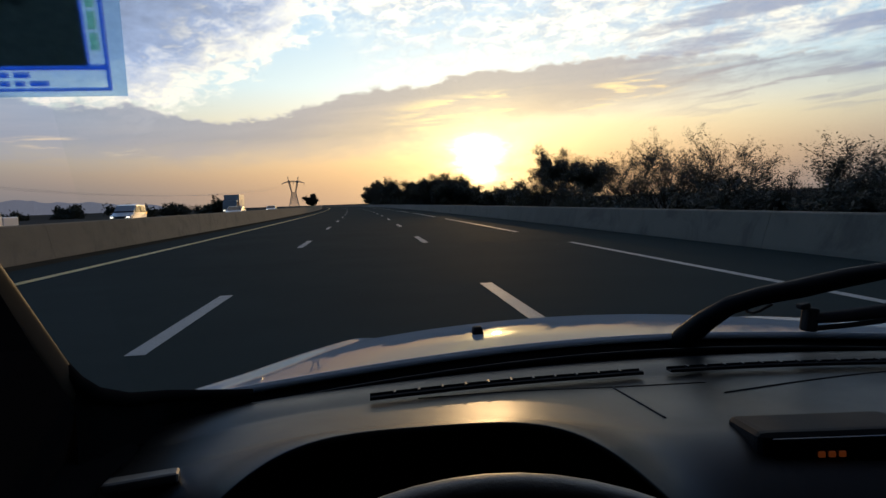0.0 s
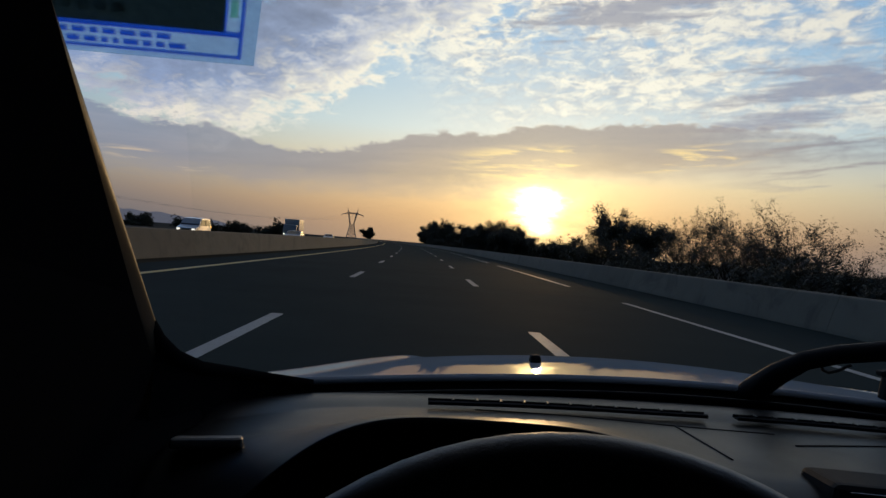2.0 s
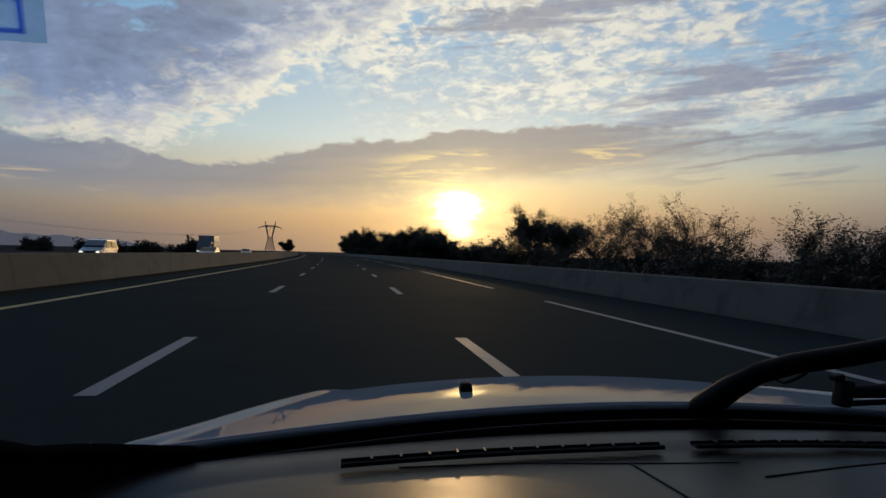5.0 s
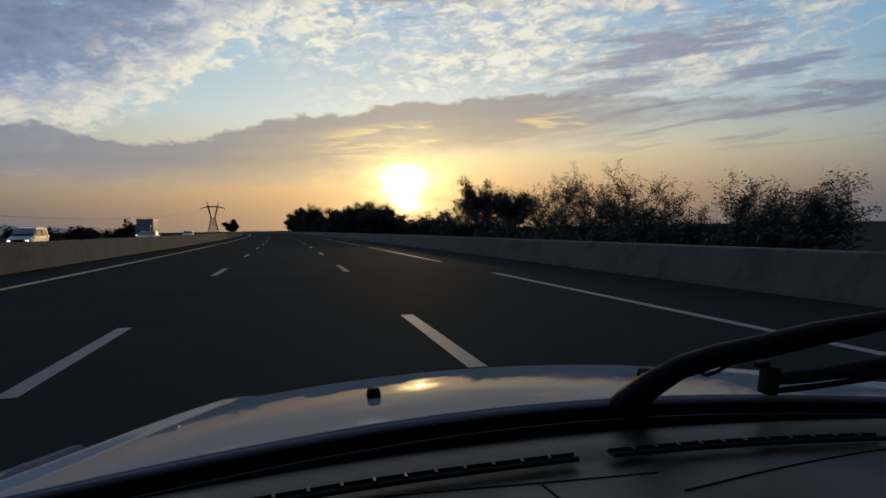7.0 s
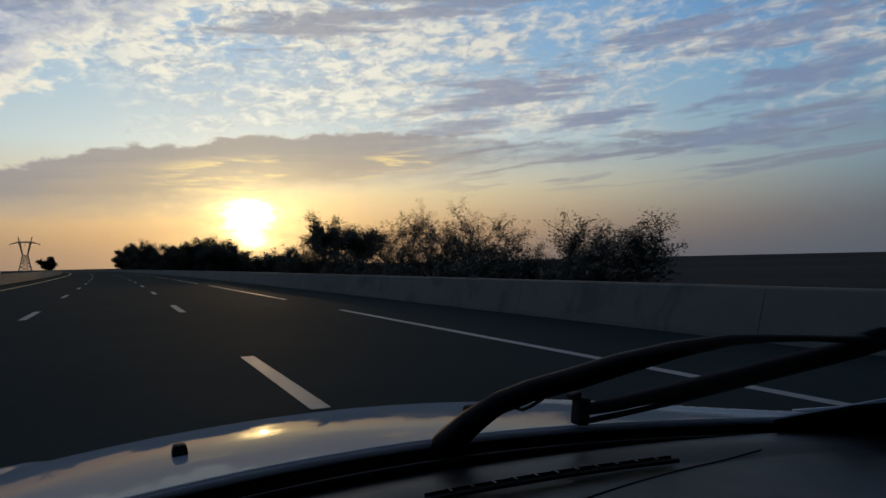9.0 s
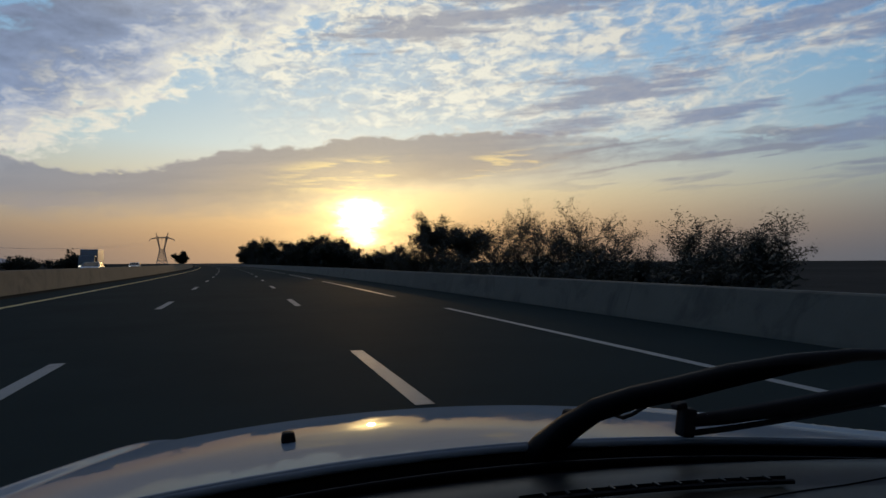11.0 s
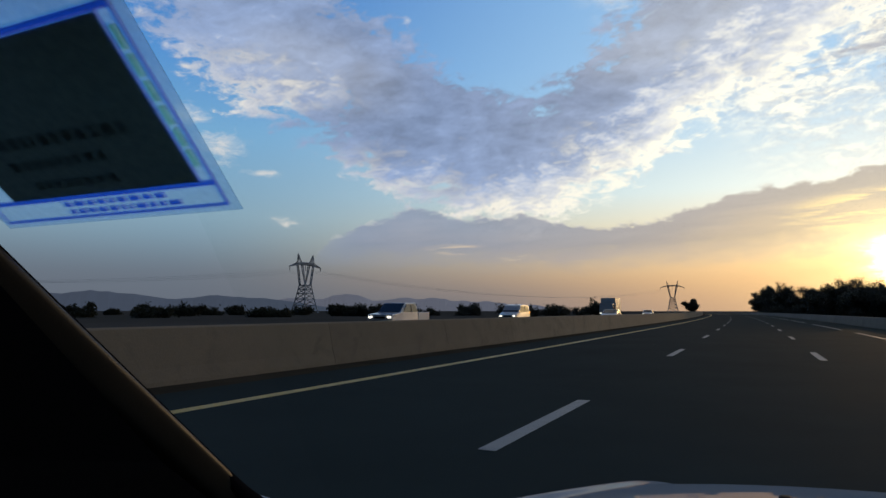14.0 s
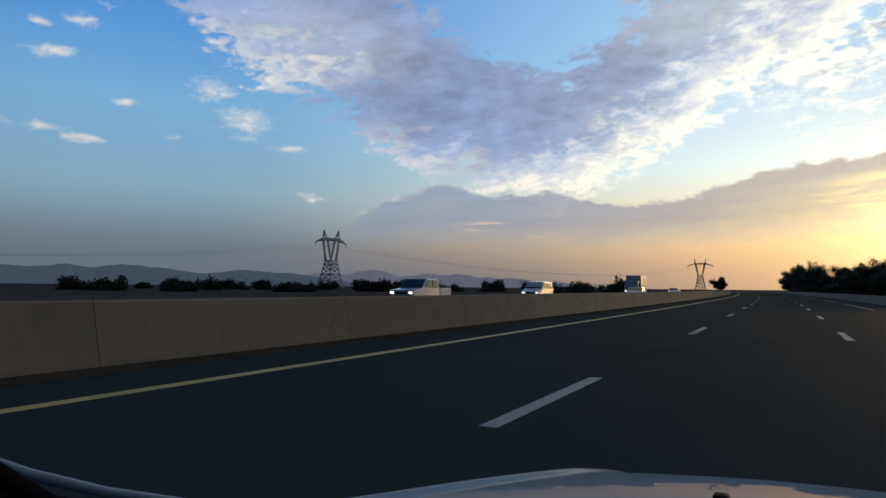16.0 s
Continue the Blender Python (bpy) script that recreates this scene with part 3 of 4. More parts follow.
# ---- trees ----
def grow(rng, p, d, length, radius, depth, segs, out, droop, spread):
    """One branch and its side branches; out collects (points, radii, depth)."""
    pts, radii = [p.copy()], [radius]
    for k in range(segs):
        d = (d + Vector((rng.uniform(-1, 1), rng.uniform(-1, 1), rng.uniform(-0.6, 0.8) - droop)) * 0.16).normalized()
        p = p + d * (length / segs)
        pts.append(p.copy())
        radii.append(radius * (1 - 0.75 * (k + 1) / segs))
    out.append((pts, radii, depth))
    if depth > 0:
        for k in range(rng.choice((3, 4, 5))):
            i = rng.randint(max(1, segs // 3), segs)
            side = Vector((rng.uniform(-1, 1), rng.uniform(-1, 1), rng.uniform(-0.25, 0.7))).normalized()
            grow(rng, pts[i], (d * (1 - spread) + side * spread).normalized(), length * rng.uniform(0.45, 0.75), radii[i] * 0.7, depth - 1, segs, out, droop, spread)


def foliage(name, tips, rng, per, size, reach, mat, long=3.0):
    n = len(tips) * per
    verts, faces = [], []
    for q in tips:
        for k in range(per):
            c = q + Vector((rng.gauss(0, reach), rng.gauss(0, reach), rng.gauss(0, reach * 0.8)))
            a = Vector((rng.gauss(0, 1), rng.gauss(0, 1), rng.gauss(0.5, 0.9))).normalized()
            b = a.orthogonal().normalized()
            s = size * rng.uniform(0.6, 1.3)
            i = len(verts)
            verts += [tuple(c - a * s * long * 0.5), tuple(c + b * s * 0.5), tuple(c + a * s * long * 0.5), tuple(c - b * s * 0.5)]
            faces.append((i, i + 1, i + 2, i + 3))
    return mesh_of(name, verts, faces, mat)


def plant(kind, off, u, height, width, seed, dense, stems, trunk, leaf, size, label, group, mat, depth=2):
    """A tree or shrub: tapered trunk or stems, limbs, and a crown of small leaves with gaps."""
    rng = random.Random(seed)
    base = empty(kind, Matrix.Translation(along(off, u, -0.05)))
    out = []
    r0 = height * (0.028 if stems == 1 else 0.012)
    if stems == 1:
        pts, radii, p = [Vector((0, 0, -0.1))], [r0 * 1.3], Vector((0, 0, 0))
        for k in range(5):
            p = p + Vector((rng.uniform(-0.06, 0.06) * height * 0.3, rng.uniform(-0.06, 0.06) * height * 0.3, trunk * height / 5))
            pts.append(p.copy())
            radii.append(r0 * (1.1 - 0.1 * k))
        out.append((pts, radii, 3))
        heads = [(pts[-1 - (k % 3)], r0 * 0.55) for k in range(8)]
    else:
        heads = [(Vector((rng.uniform(-1, 1) * min(0.5, width * 0.12), rng.uniform(-1, 1) * min(0.5, width * 0.12), -0.05)), r0) for k in range(stems)]
    for k, (p, r) in enumerate(heads):
        g = 2 * math.pi * (k + rng.random() * 0.7) / len(heads)
        lean = rng.uniform(0.25, 1.0)
        d = Vector((math.cos(g) * lean * width / height, math.sin(g) * lean * width / height, rng.uniform(0.7, 1.1))).normalized()
        reach = (height - p.z) * rng.uniform(0.55, 0.85) if stems == 1 else height * rng.uniform(0.55, 0.8)
        grow(rng, p, d, reach, r, depth, 5, out, 0.05, 0.55)
    top = max(q.z for pts, _, _ in out for q in pts)
    s = height * 0.96 / top
    verts, faces, tips = [], [], []
    for pts, radii, dep in out:
        pts = [Vector((q.x * s, q.y * s, q.z * s)) for q in pts]
        tube(verts, faces, pts, [max(x, 0.006) for x in radii], 5)
        if dep <= 1:
            tips += pts[1:] if dep == 0 else pts[2:]
    part("trunk" if stems == 1 else "stems", mesh_of("trunk", verts, faces, BARK, True), base)
    rng.shuffle(tips)
    part("crown", foliage("crown", tips, rng, dense, size, leaf, mat), base)
    tagged(base, label, "tree" if stems == 1 else "shrub", group)
    return base


def polar(az, dist):
    """Off and along for a direction from the car, in degrees to the right of ahead, and a distance."""
    x, y = dist * math.sin(radians(az)), dist * math.cos(radians(az))
    return x + (y * y / BEND if y > 0 else 0), y


def shrubs():
    rows = ((15.0, 52, 4.0, 3.2, 3), (18.6, 45, 2.3, 2.4, 2), (22.2, 40, 4.3, 3.4, 5), (25.6, 34, 4.8, 3.6, 6), (29.2, 30.5, 4.4, 3.4, 6), (33.8, 26.5, 2.0, 1.8, 3),
            (39.0, 22.5, 2.9, 2.4, 4), (43.0, 21.2, 2.7, 2.2, 4))
    for k, (az, dist, h, w, per) in enumerate(rows):
        off, u = polar(az, dist)
        plant("shrub", off, u, h, w, 40 + k, per + 8, 12, 0.0, 0.12, 0.034, "airy many-stemmed shrub with thin leafy twigs behind the barrier", "roadside shrubs", LEAF_DARK, 2)
    rng = random.Random(5)
    for k, az in enumerate((13.0, 16.4, 17.8, 21.0, 24.0, 26.8, 28.4, 31.0, 38.0, 41.6)):
        off, u = polar(az + rng.uniform(-0.8, 0.8), 11.2 / math.sin(radians(az)) * rng.uniform(0.95, 1.1))
        plant("low_bush", off, u, rng.uniform(1.1, 1.7), rng.uniform(1.6, 2.8), 90 + k, 12, 7, 0.0, 0.13, 0.07, "low dark bush growing along the barrier", "low bushes", LEAF_DARK, 1)


def far_trees():
    rng = random.Random(9)
    rows = [(16.2, 112, 10.2, 13), (19.2, 104, 7.0, 9), (7.0, 132, 7.0, 11)] + [(8.2 - 0.62 * k, 128 + 9 * k, min(10.0, 1.2 + math.tan(radians(1.55 + 0.70 * math.sin(k * 2.1) + 0.45 * math.sin(k * 5.3))) * (128 + 9 * k)), 8) for k in range(17)]
    for k, (az, dist, h) in enumerate(((11.6, 150, 4.8), (10.4, 160, 3.6), (9.4, 165, 4.2), (12.8, 120, 5.0), (17.0, 96, 4.0))):
        off, u = polar(az, dist)
        plant("shrub", off, u, h, h, 300 + k, 5, 9, 0.0, 0.22, 0.12, "airy shrub standing in the roadside tree row", "roadside shrubs", LEAF_DARK, 2)
    for k, (az, dist, h, w) in enumerate(rows):
        off, u = polar(az, dist)
        off = max(off, 12.5 + 1.5 * math.sin(k * 4.1))
        plant("broad_tree", off, u, h, w * (1.0 + 0.35 * math.sin(k * 3.7)), 200 + k, 24, 1, 0.24, 0.40, 0.13, "dense dark broad-crowned tree in the roadside row", "roadside trees", LEAF_DARK, 2)
    for k in range(15):
        az = 13.5 - 1.05 * k
        dist = 112 + 8.5 * k
        off, u = polar(az + rng.uniform(-0.3, 0.3), dist)
        off = max(off, 11.8)
        plant("low_bush", off, u, rng.uniform(2.0, 3.3), 7.0, 420 + k, 16, 9, 0.0, 0.42, 0.20, "dark undergrowth bush between the roadside trees", "low bushes", LEAF_DARK, 1)
    off, u = polar(-5.0, 430)
    plant("broad_tree", off, u, 8.5, 9, 230, 26, 1, 0.2, 0.60, 0.30, "round dark tree standing alone beside the far bend", "roadside trees", LEAF_DARK, 2)
    for k in range(26):
        az = -9.5 - 1.9 * k
        dist = rng.uniform(120, 210)
        off, u = polar(az + rng.uniform(-1.0, 1.0), dist)
        off = min(off, -27)
        plant("dark_bush", off, u, rng.uniform(2.0, 3.8) * (1.0 if az > -24 else 0.8), rng.uniform(6.0, 14.0), 260 + k, 14, 8, 0.0, 0.45, 0.24, "low wide dark bush beyond the opposite carriageway", "far bushes", LEAF_DARK, 1)


shrubs()
far_trees()


# ---- pylons and power lines ----
def pylon(az, dist, h, turn, label):
    """Lattice pylon: four tapering legs, waist, forked head with a wide crossarm and two peaks."""
    x, y = dist * math.sin(radians(az)), dist * math.cos(radians(az))
    base = empty("pylon", pose(x, y, -0.1, 0, 0, turn))
    w0, w1 = h * 0.162, h * 0.070
    zw = h * 0.47
    v, f = [], []
    w = 0.25 * h / 40

    def corner(z, sx, sy):
        k = z / zw
        q = w0 + (w1 - w0) * min(1, k) ** 0.85
        return (sx * q, sy * q, z)
    levels = [0, 0.13, 0.235, 0.325, 0.40, 0.47]
    quads = ((1, 1), (-1, 1), (-1, -1), (1, -1))
    for a, b in zip(levels, levels[1:]):
        for i, s in enumerate(quads):
            s2 = quads[(i + 1) % 4]
            bar(v, f, corner(a * h, *s), corner(b * h, *s), w * 1.5)
            bar(v, f, corner(a * h, *s), corner(b * h, *s2), w)
            bar(v, f, corner(a * h, *s2), corner(b * h, *s), w)
            bar(v, f, corner(b * h, *s), corner(b * h, *s2), w)
    part("tower", mesh_of("tower", v, f, STEEL), base)
    za, zt, hw = h * 0.82, h, h * 0.155
    for sx in (1, -1):
        v, f = [], []
        for sy in (1, -1):
            prev = None
            for k in range(6):
                g = k / 5
                p = (sx * (w1 + (hw - w1) * g), sy * w1 * (1 - 0.3 * g), zw + (za - zw) * g)
                q = (sx * (w1 + (hw - w1) * g) * 0.72, sy * w1 * 0.8, zw + (za - zw) * min(1, g * 1.02))
                if prev:
                    bar(v, f, prev[0], p, w * 1.3)
                    bar(v, f, prev[1], q, w)
                    bar(v, f, prev[0], q, w)
                    bar(v, f, prev[1], p, w)
                prev = (p, q)
            bar(v, f, (sx * hw, sy * w1 * 0.7, za), (sx * hw * 1.12, 0, zt), w * 1.2)
            bar(v, f, (sx * hw * 0.72, sy * w1 * 0.7, za), (sx * hw * 1.12, 0, zt), w)
        bar(v, f, (sx * hw, -w1 * 0.7, za), (sx * hw, w1 * 0.7, za), w)
        bar(v, f, (sx * w1, -w1, zw), (sx * w1, w1, zw), w)
        part("head_fork", mesh_of("head_fork", v, f, STEEL), base)
    v, f = [], []
    arm = h * 0.37
    for sy in (1, -1):
        for z in (za, za + h * 0.03):
            bar(v, f, (-hw, sy * w1 * 0.7, z), (hw, sy * w1 * 0.7, z), w * 1.2)
        for sx in (1, -1):
            bar(v, f, (sx * hw, sy * w1 * 0.7, za), (sx * arm, 0, za - h * 0.045), w * 1.2)
            bar(v, f, (sx * hw, sy * w1 * 0.7, za + h * 0.03), (sx * arm, 0, za - h * 0.045), w * 1.2)
        for k in range(8):
            a, b = -hw + 2 * hw * k / 8, -hw + 2 * hw * (k + 1) / 8
            bar(v, f, (a, sy * w1 * 0.7, za + (h * 0.03 if k % 2 else 0)), (b, sy * w1 * 0.7, za + (0 if k % 2 else h * 0.03)), w * 0.8)
    part("crossarm", mesh_of("crossarm", v, f, STEEL), base)
    for sx in (-1, 0, 1):
        v, f = [], []
        tube(v, f, [(sx * arm * 0.96, 0, za - (h * 0.043 if sx else -h * 0.005)), (sx * arm * 0.96, 0, za - h * 0.10)], [w * 1.1, w * 1.1], 6)
        part("insulator", mesh_of("insulator", v, f, STEEL), base)
    tagged(base, label, "pylon", "pylons on the plain")
    m = pose(x, y, -0.1, 0, 0, turn)
    return [m @ Vector((sx * arm * 0.96, 0, za - h * 0.10)) for sx in (-1, 0, 1)] + [m @ Vector((sx * hw * 1.12, 0, zt)) for sx in (-1, 1)]


def wires(a, b, sag, label):
    for p, q in zip(a[:3], b[:3]):
        pts = [tuple(p.lerp(q, k / 24) - Vector((0, 0, sag * 4 * (k / 24) * (1 - k / 24)))) for k in range(25)]
        v, f = [], []
        tube(v, f, pts, [0.04] * 25, 4)
        tagged(part("power_line", mesh_of("power_line", v, f, STEEL)), label, "power line", "power lines")


p_near = pylon(-38.0, 430, 38, 82, "grey steel lattice pylon with forked head and wide crossarm")
p_mid = pylon(-6.5, 900, 41, 10, "steel lattice pylon with forked head beyond the bend")
p_far = pylon(0.6, 1900, 41, 20, "small distant steel lattice pylon on the horizon")
p_left = pylon(-84, 560, 38, 70, "grey steel lattice pylon far out on the plain")
wires(p_near, p_mid, 14, "thin power line sagging between pylons")
wires(p_left, p_near, 10, "thin power line sagging between pylons")


# ---- the car, as seen from its driver's place ----
CX = 0.36


def edge_y(x):
    """Rear edge of the bonnet."""
    return 0.870 - 0.27 * (x - CX) ** 2


def dash_y(x):
    """Front edge of the dashboard, under the glass."""
    return 0.826 - 0.27 * (x - CX) ** 2


def glass_z(x, y):
    """Inner face of the windscreen."""
    return 0.905 + (edge_y(x) - 0.030 - y) * 1.10


def bonnet_z(x, y):
    q = abs(x - CX)
    z = 0.917 - 0.05 * (y - 0.86) - 0.12 * max(0.0, y - 0.95) ** 2 - 0.62 * max(0.0, y - 1.27) ** 2 - 1.1 * max(0.0, y - 1.55) ** 2
    z -= (0.012 + 0.022 * min(1, max(0, (y - 0.75) / 0.6))) * (q / 0.5) ** 2
    crease = 0.69 - 0.40 * (y - 0.9)
    d = q - crease
    if d > -0.03:
        # a pressed ridge, then the lower shoulder
        z += 0.008 * math.exp(-((d + 0.005) / 0.017) ** 2) - 0.26 * max(0.0, d) - 0.35 * max(0.0, d - 0.12) ** 1.6
    return z


car = empty("car", Matrix.Translation((0, 0, 0)))
tagged(car, "white car with black dashboard, standing on the motorway lane", "car")


def bonnet_at(u, v):
    x = CX + (u - 0.5) * 1.72
    y0 = edge_y(x)
    y = y0 + (1.86 - 0.10 * abs(x - CX) ** 2 - y0) * v
    return (x, y, bonnet_z(x, y))


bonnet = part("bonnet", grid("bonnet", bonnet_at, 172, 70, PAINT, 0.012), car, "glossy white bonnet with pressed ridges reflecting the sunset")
lip_v, lip_f = [], []
tube(lip_v, lip_f, [(CX + 0.85 * k / 30, edge_y(CX + 0.85 * k / 30) - 0.001, bonnet_z(CX + 0.85 * k / 30, edge_y(CX + 0.85 * k / 30)) - 0.006) for k in range(-30, 31)], [0.006] * 61, 6)
part("rear_edge", mesh_of("rear_edge", lip_v, lip_f, PAINT, True), bonnet)


def nozzle():
    bm = bmesh.new()
    bmesh.ops.create_cube(bm, size=1.0)
    bmesh.ops.scale(bm, vec=(0.024, 0.030, 0.017), verts=bm.verts)
    for v in bm.verts:
        if v.co.z > 0:
            v.co.x *= 0.8
            v.co.y *= 0.7
    bmesh.ops.bevel(bm, geom=bm.edges[:], offset=0.005, segments=3, affect="EDGES", profile=0.6)
    return bm_mesh("washer_nozzle", bm, BLACK, True)


nz = nozzle()
for x in (0.106, 0.614):
    part("washer_nozzle", nz, bonnet, "black plastic washer nozzle", Matrix.Translation((x, 1.05, bonnet_z(x, 1.05) + 0.007)))

for side in (-1, 1):
    def wing(u, v, side=side):
        x = CX + side * (0.862 + 0.16 * u)
        y = edge_y(CX + 0.862) - 0.16 + (1.80 - edge_y(CX + 0.862) + 0.16) * v
        q = bonnet_z(CX + side * 0.858, max(y, edge_y(CX + 0.858))) + 0.004 * math.sin(math.pi * min(1, u * 3))
        return (x, y, q - 0.55 * u ** 2.2)
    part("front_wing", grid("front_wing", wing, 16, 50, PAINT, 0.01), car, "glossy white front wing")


def cowl(u, v):
    x = CX + (u - 0.5) * 1.72
    y = edge_y(x) + 0.012 - 0.062 * v
    z = bonnet_z(x, edge_y(x)) - 0.012 - 0.022 * math.sin(math.pi * min(1, v * 1.15)) - 0.004 * v
    return (x, y, z)


cowl_ob = part("scuttle_panel", grid("scuttle_panel", cowl, 90, 10, BLACK, 0.01), car, "matt black plastic scuttle panel under the glass")
slot = box("grille_slot", (0.012, 0.020, 0.003), RUBBER, bevel=0.001, segs=1)
for k in range(-26, 27):
    x = CX + 0.03 * k
    part("grille_slot", slot, cowl_ob, "", Matrix.Translation((x, edge_y(x) - 0.012, bonnet_z(x, edge_y(x)) - 0.031)))


def glass(u, v):
    x0 = (u - 0.5) * 1.62
    y1 = 0.31 - 0.10 * (x0 / 0.8) ** 2
    x = CX + x0 * (1 - 0.10 * v)
    ya = edge_y(CX + x0) - 0.03
    y = ya + (y1 - ya) * v
    return (x, y, glass_z(x, y) + 0.01)


pane = part("windscreen", grid("windscreen", glass, 40, 24, GLASS, 0.0), car, "clear dusty windscreen")
pane.visible_shadow = False


# the wiper: an arm that bends up from its pivot and meets the long blade far out on the glass
def wiper():
    base = empty("wiper")
    base.parent = car
    arm = [(0.462, 0.880, 0.888), (0.473, 0.858, 0.914), (0.485, 0.806, 0.954), (0.506, 0.768, 0.984), (0.548, 0.748, 1.001), (0.613, 0.731, 1.014), (0.680, 0.711, 1.031), (0.770, 0.691, 1.047), (0.876, 0.681, 1.055), (0.96, 0.686, 1.051), (1.08, 0.698, 1.042), (1.20, 0.711, 1.030), (1.30, 0.722, 1.022)]
    v, f = [], []
    tube(v, f, arm, [0.028, 0.027, 0.0235, 0.0205, 0.0195, 0.0205, 0.0200, 0.0165, 0.0115, 0.009, 0.0075, 0.009, 0.012], 10, 0.8)
    part("arm", mesh_of("arm", v, f, BLACK, True), base, "thick matt black wiper arm")
    v, f = [], []
    tube(v, f, [(0.540, 0.778, 0.980), (0.550, 0.788, 0.968), (0.563, 0.793, 0.963), (0.576, 0.788, 0.968), (0.588, 0.772, 0.982)], [0.003] * 5, 6)
    part("hose_clip", mesh_of("hose_clip", v, f, RUBBER, True), base, "small black hose loop")
    blade = [(0.706, 0.828, 0.939), (0.77, 0.824, 0.942), (0.87, 0.810, 0.952), (1.0, 0.788, 0.969), (1.14, 0.764, 0.988), (1.27, 0.742, 1.005), (1.35, 0.705, 1.030)]
    v, f = [], []
    tube(v, f, blade, [0.012, 0.0155, 0.018, 0.019, 0.019, 0.018, 0.012], 8, 0.8)
    part("blade_frame", mesh_of("blade_frame", v, f, BLACK, True), base, "black wiper blade frame")
    v, f = [], []
    tube(v, f, [(x, y - 0.006, z - 0.017) for x, y, z in blade], [0.005] * 7, 4)
    part("rubber_lip", mesh_of("rubber_lip", v, f, RUBBER), base, "thin rubber lip")
    part("end_block", box("end_block", (0.024, 0.024, 0.046), BLACK, (0, 0, 0), 0.006), base, "black end block", pose(0.700, 0.830, 0.938, 0, 8, 0))
    part("end_hook", box("end_hook", (0.020, 0.018, 0.010), BLACK, (0, 0, 0), 0.004, 3), base, "black end hook", pose(0.688, 0.830, 0.964, 0, -10, 0))
    joint = part("blade_joint", box("blade_joint", (0.09, 0.04, 0.045), BLACK, (0, 0, 0), 0.012, 3), base, "black joint of arm and blade", pose(1.30, 0.730, 1.016, 0, -10, -10))


wiper()


# dashboard with instrument hood
def bump(x, y):
    g = math.exp(-abs((x + 0.06) / 0.245) ** 4)
    q = min(1, max(0, (0.77 - y) / 0.32))
    k = min(1, max(0, (0.48 - y) / 0.16))
    return g * (0.033 * q * q * (1.45 - 0.45 * q) + 0.045 * k * k * (3 - 2 * k))


def dash_at(u, v):
    x = CX + (u - 0.5) * 1.56
    y0 = dash_y(x)
    y = y0 + (0.30 + 0.03 * math.cos((x + 0.06) * 6) * (abs(x) < 0.35) - y0) * v
    z = 0.886 + 0.006 * math.sin(math.pi * min(1, (y0 - y) / 0.12)) + bump(x, y) - 0.05 * max(0, (0.46 - y) / 0.13) ** 2 * (1 - math.exp(-abs((x + 0.06) / 0.245) ** 4))
    z -= 0.10 * max(0.0, abs(x - CX) - 0.66) ** 1.2
    return (x, y, z)


dashboard = part("dashboard", grid("dashboard", dash_at, 140, 80, DASH, 0.012), car, "dark grained plastic dashboard with instrument hood")


def dash_face(u, v):
    x = CX + (u - 0.5) * 1.56
    top = dash_at(u, 1.0)
    return (x, top[1] + 0.05 * v * (1 if abs(x + 0.06) < 0.25 else 0.2), top[2] - 0.006 - 0.5 * v)


part("dashboard_face", grid("dashboard_face", dash_face, 140, 8, BLACK, 0.0), dashboard, "black lower face of the dashboard")


def vent(x0, x1, n):
    """A long demister slot with cross ribs, let into the dashboard."""
    pts = [(x0 + (x1 - x0) * k / 20) for k in range(21)]
    line = [(x, dash_y(x) - 0.118, 0) for x in pts]
    v, f = [], []
    for (x, y, _) in line:
        z = 0.8925 + bump(x, y)
        v += [(x, y - 0.010, z), (x, y + 0.010, z), (x, y + 0.010, z + 0.0045), (x, y + 0.007, z + 0.006), (x, y + 0.006, z + 0.002), (x, y - 0.006, z + 0.002), (x, y - 0.007, z + 0.006), (x, y - 0.010, z + 0.0045)]
    for k in range(20):
        f += [(k * 8 + i, k * 8 + (i + 1) % 8, (k + 1) * 8 + (i + 1) % 8, (k + 1) * 8 + i) for i in range(8)]
    f += [tuple(reversed(range(8))), tuple(range(160, 168))]
    ob = part("demister_vent", mesh_of("demister_vent", v, f, RUBBER), dashboard, "long black demister slot")
    return ob


vent(-0.12, 0.318, 12)
vent(0.366, 0.74, 12)
rib = box("vent_rib", (0.004, 0.015, 0.004), DASH, bevel=0.0008, segs=1)
for x0, x1 in ((-0.12, 0.318), (0.366, 0.74)):
    for k in range(1, 12):
        x = x0 + (x1 - x0) * k / 12
        part("vent_rib", rib, dashboard, "", Matrix.Translation((x, dash_y(x) - 0.118, 0.8985 + bump(x, dash_y(x) - 0.118))))


def seam(pts, r=0.0016):
    v, f = [], []
    tube(v, f, pts, [r] * len(pts), 5)
    part("panel_seam", mesh_of("panel_seam", v, f, RUBBER, True), dashboard)


def on_dash(x, y):
    y0 = dash_y(x)
    return (x, y, 0.886 + 0.006 * math.sin(math.pi * min(1, (y0 - y) / 0.12)) + bump(x, y) + 0.0002)


seam([on_dash(0.252 + 0.0006 * k, 0.662 - 0.006 * k) for k in range(26)])
seam([on_dash(0.40 + 0.5 * k / 24, 0.60 + 0.05 * math.sin(math.pi * min(1, k / 18) * 0.5)) for k in range(25)])
seam([on_dash(-0.05 + 0.45 * k / 24, 0.655 + 0.008 * math.sin(k / 24 * 3.1)) for k in range(25)], 0.0012)


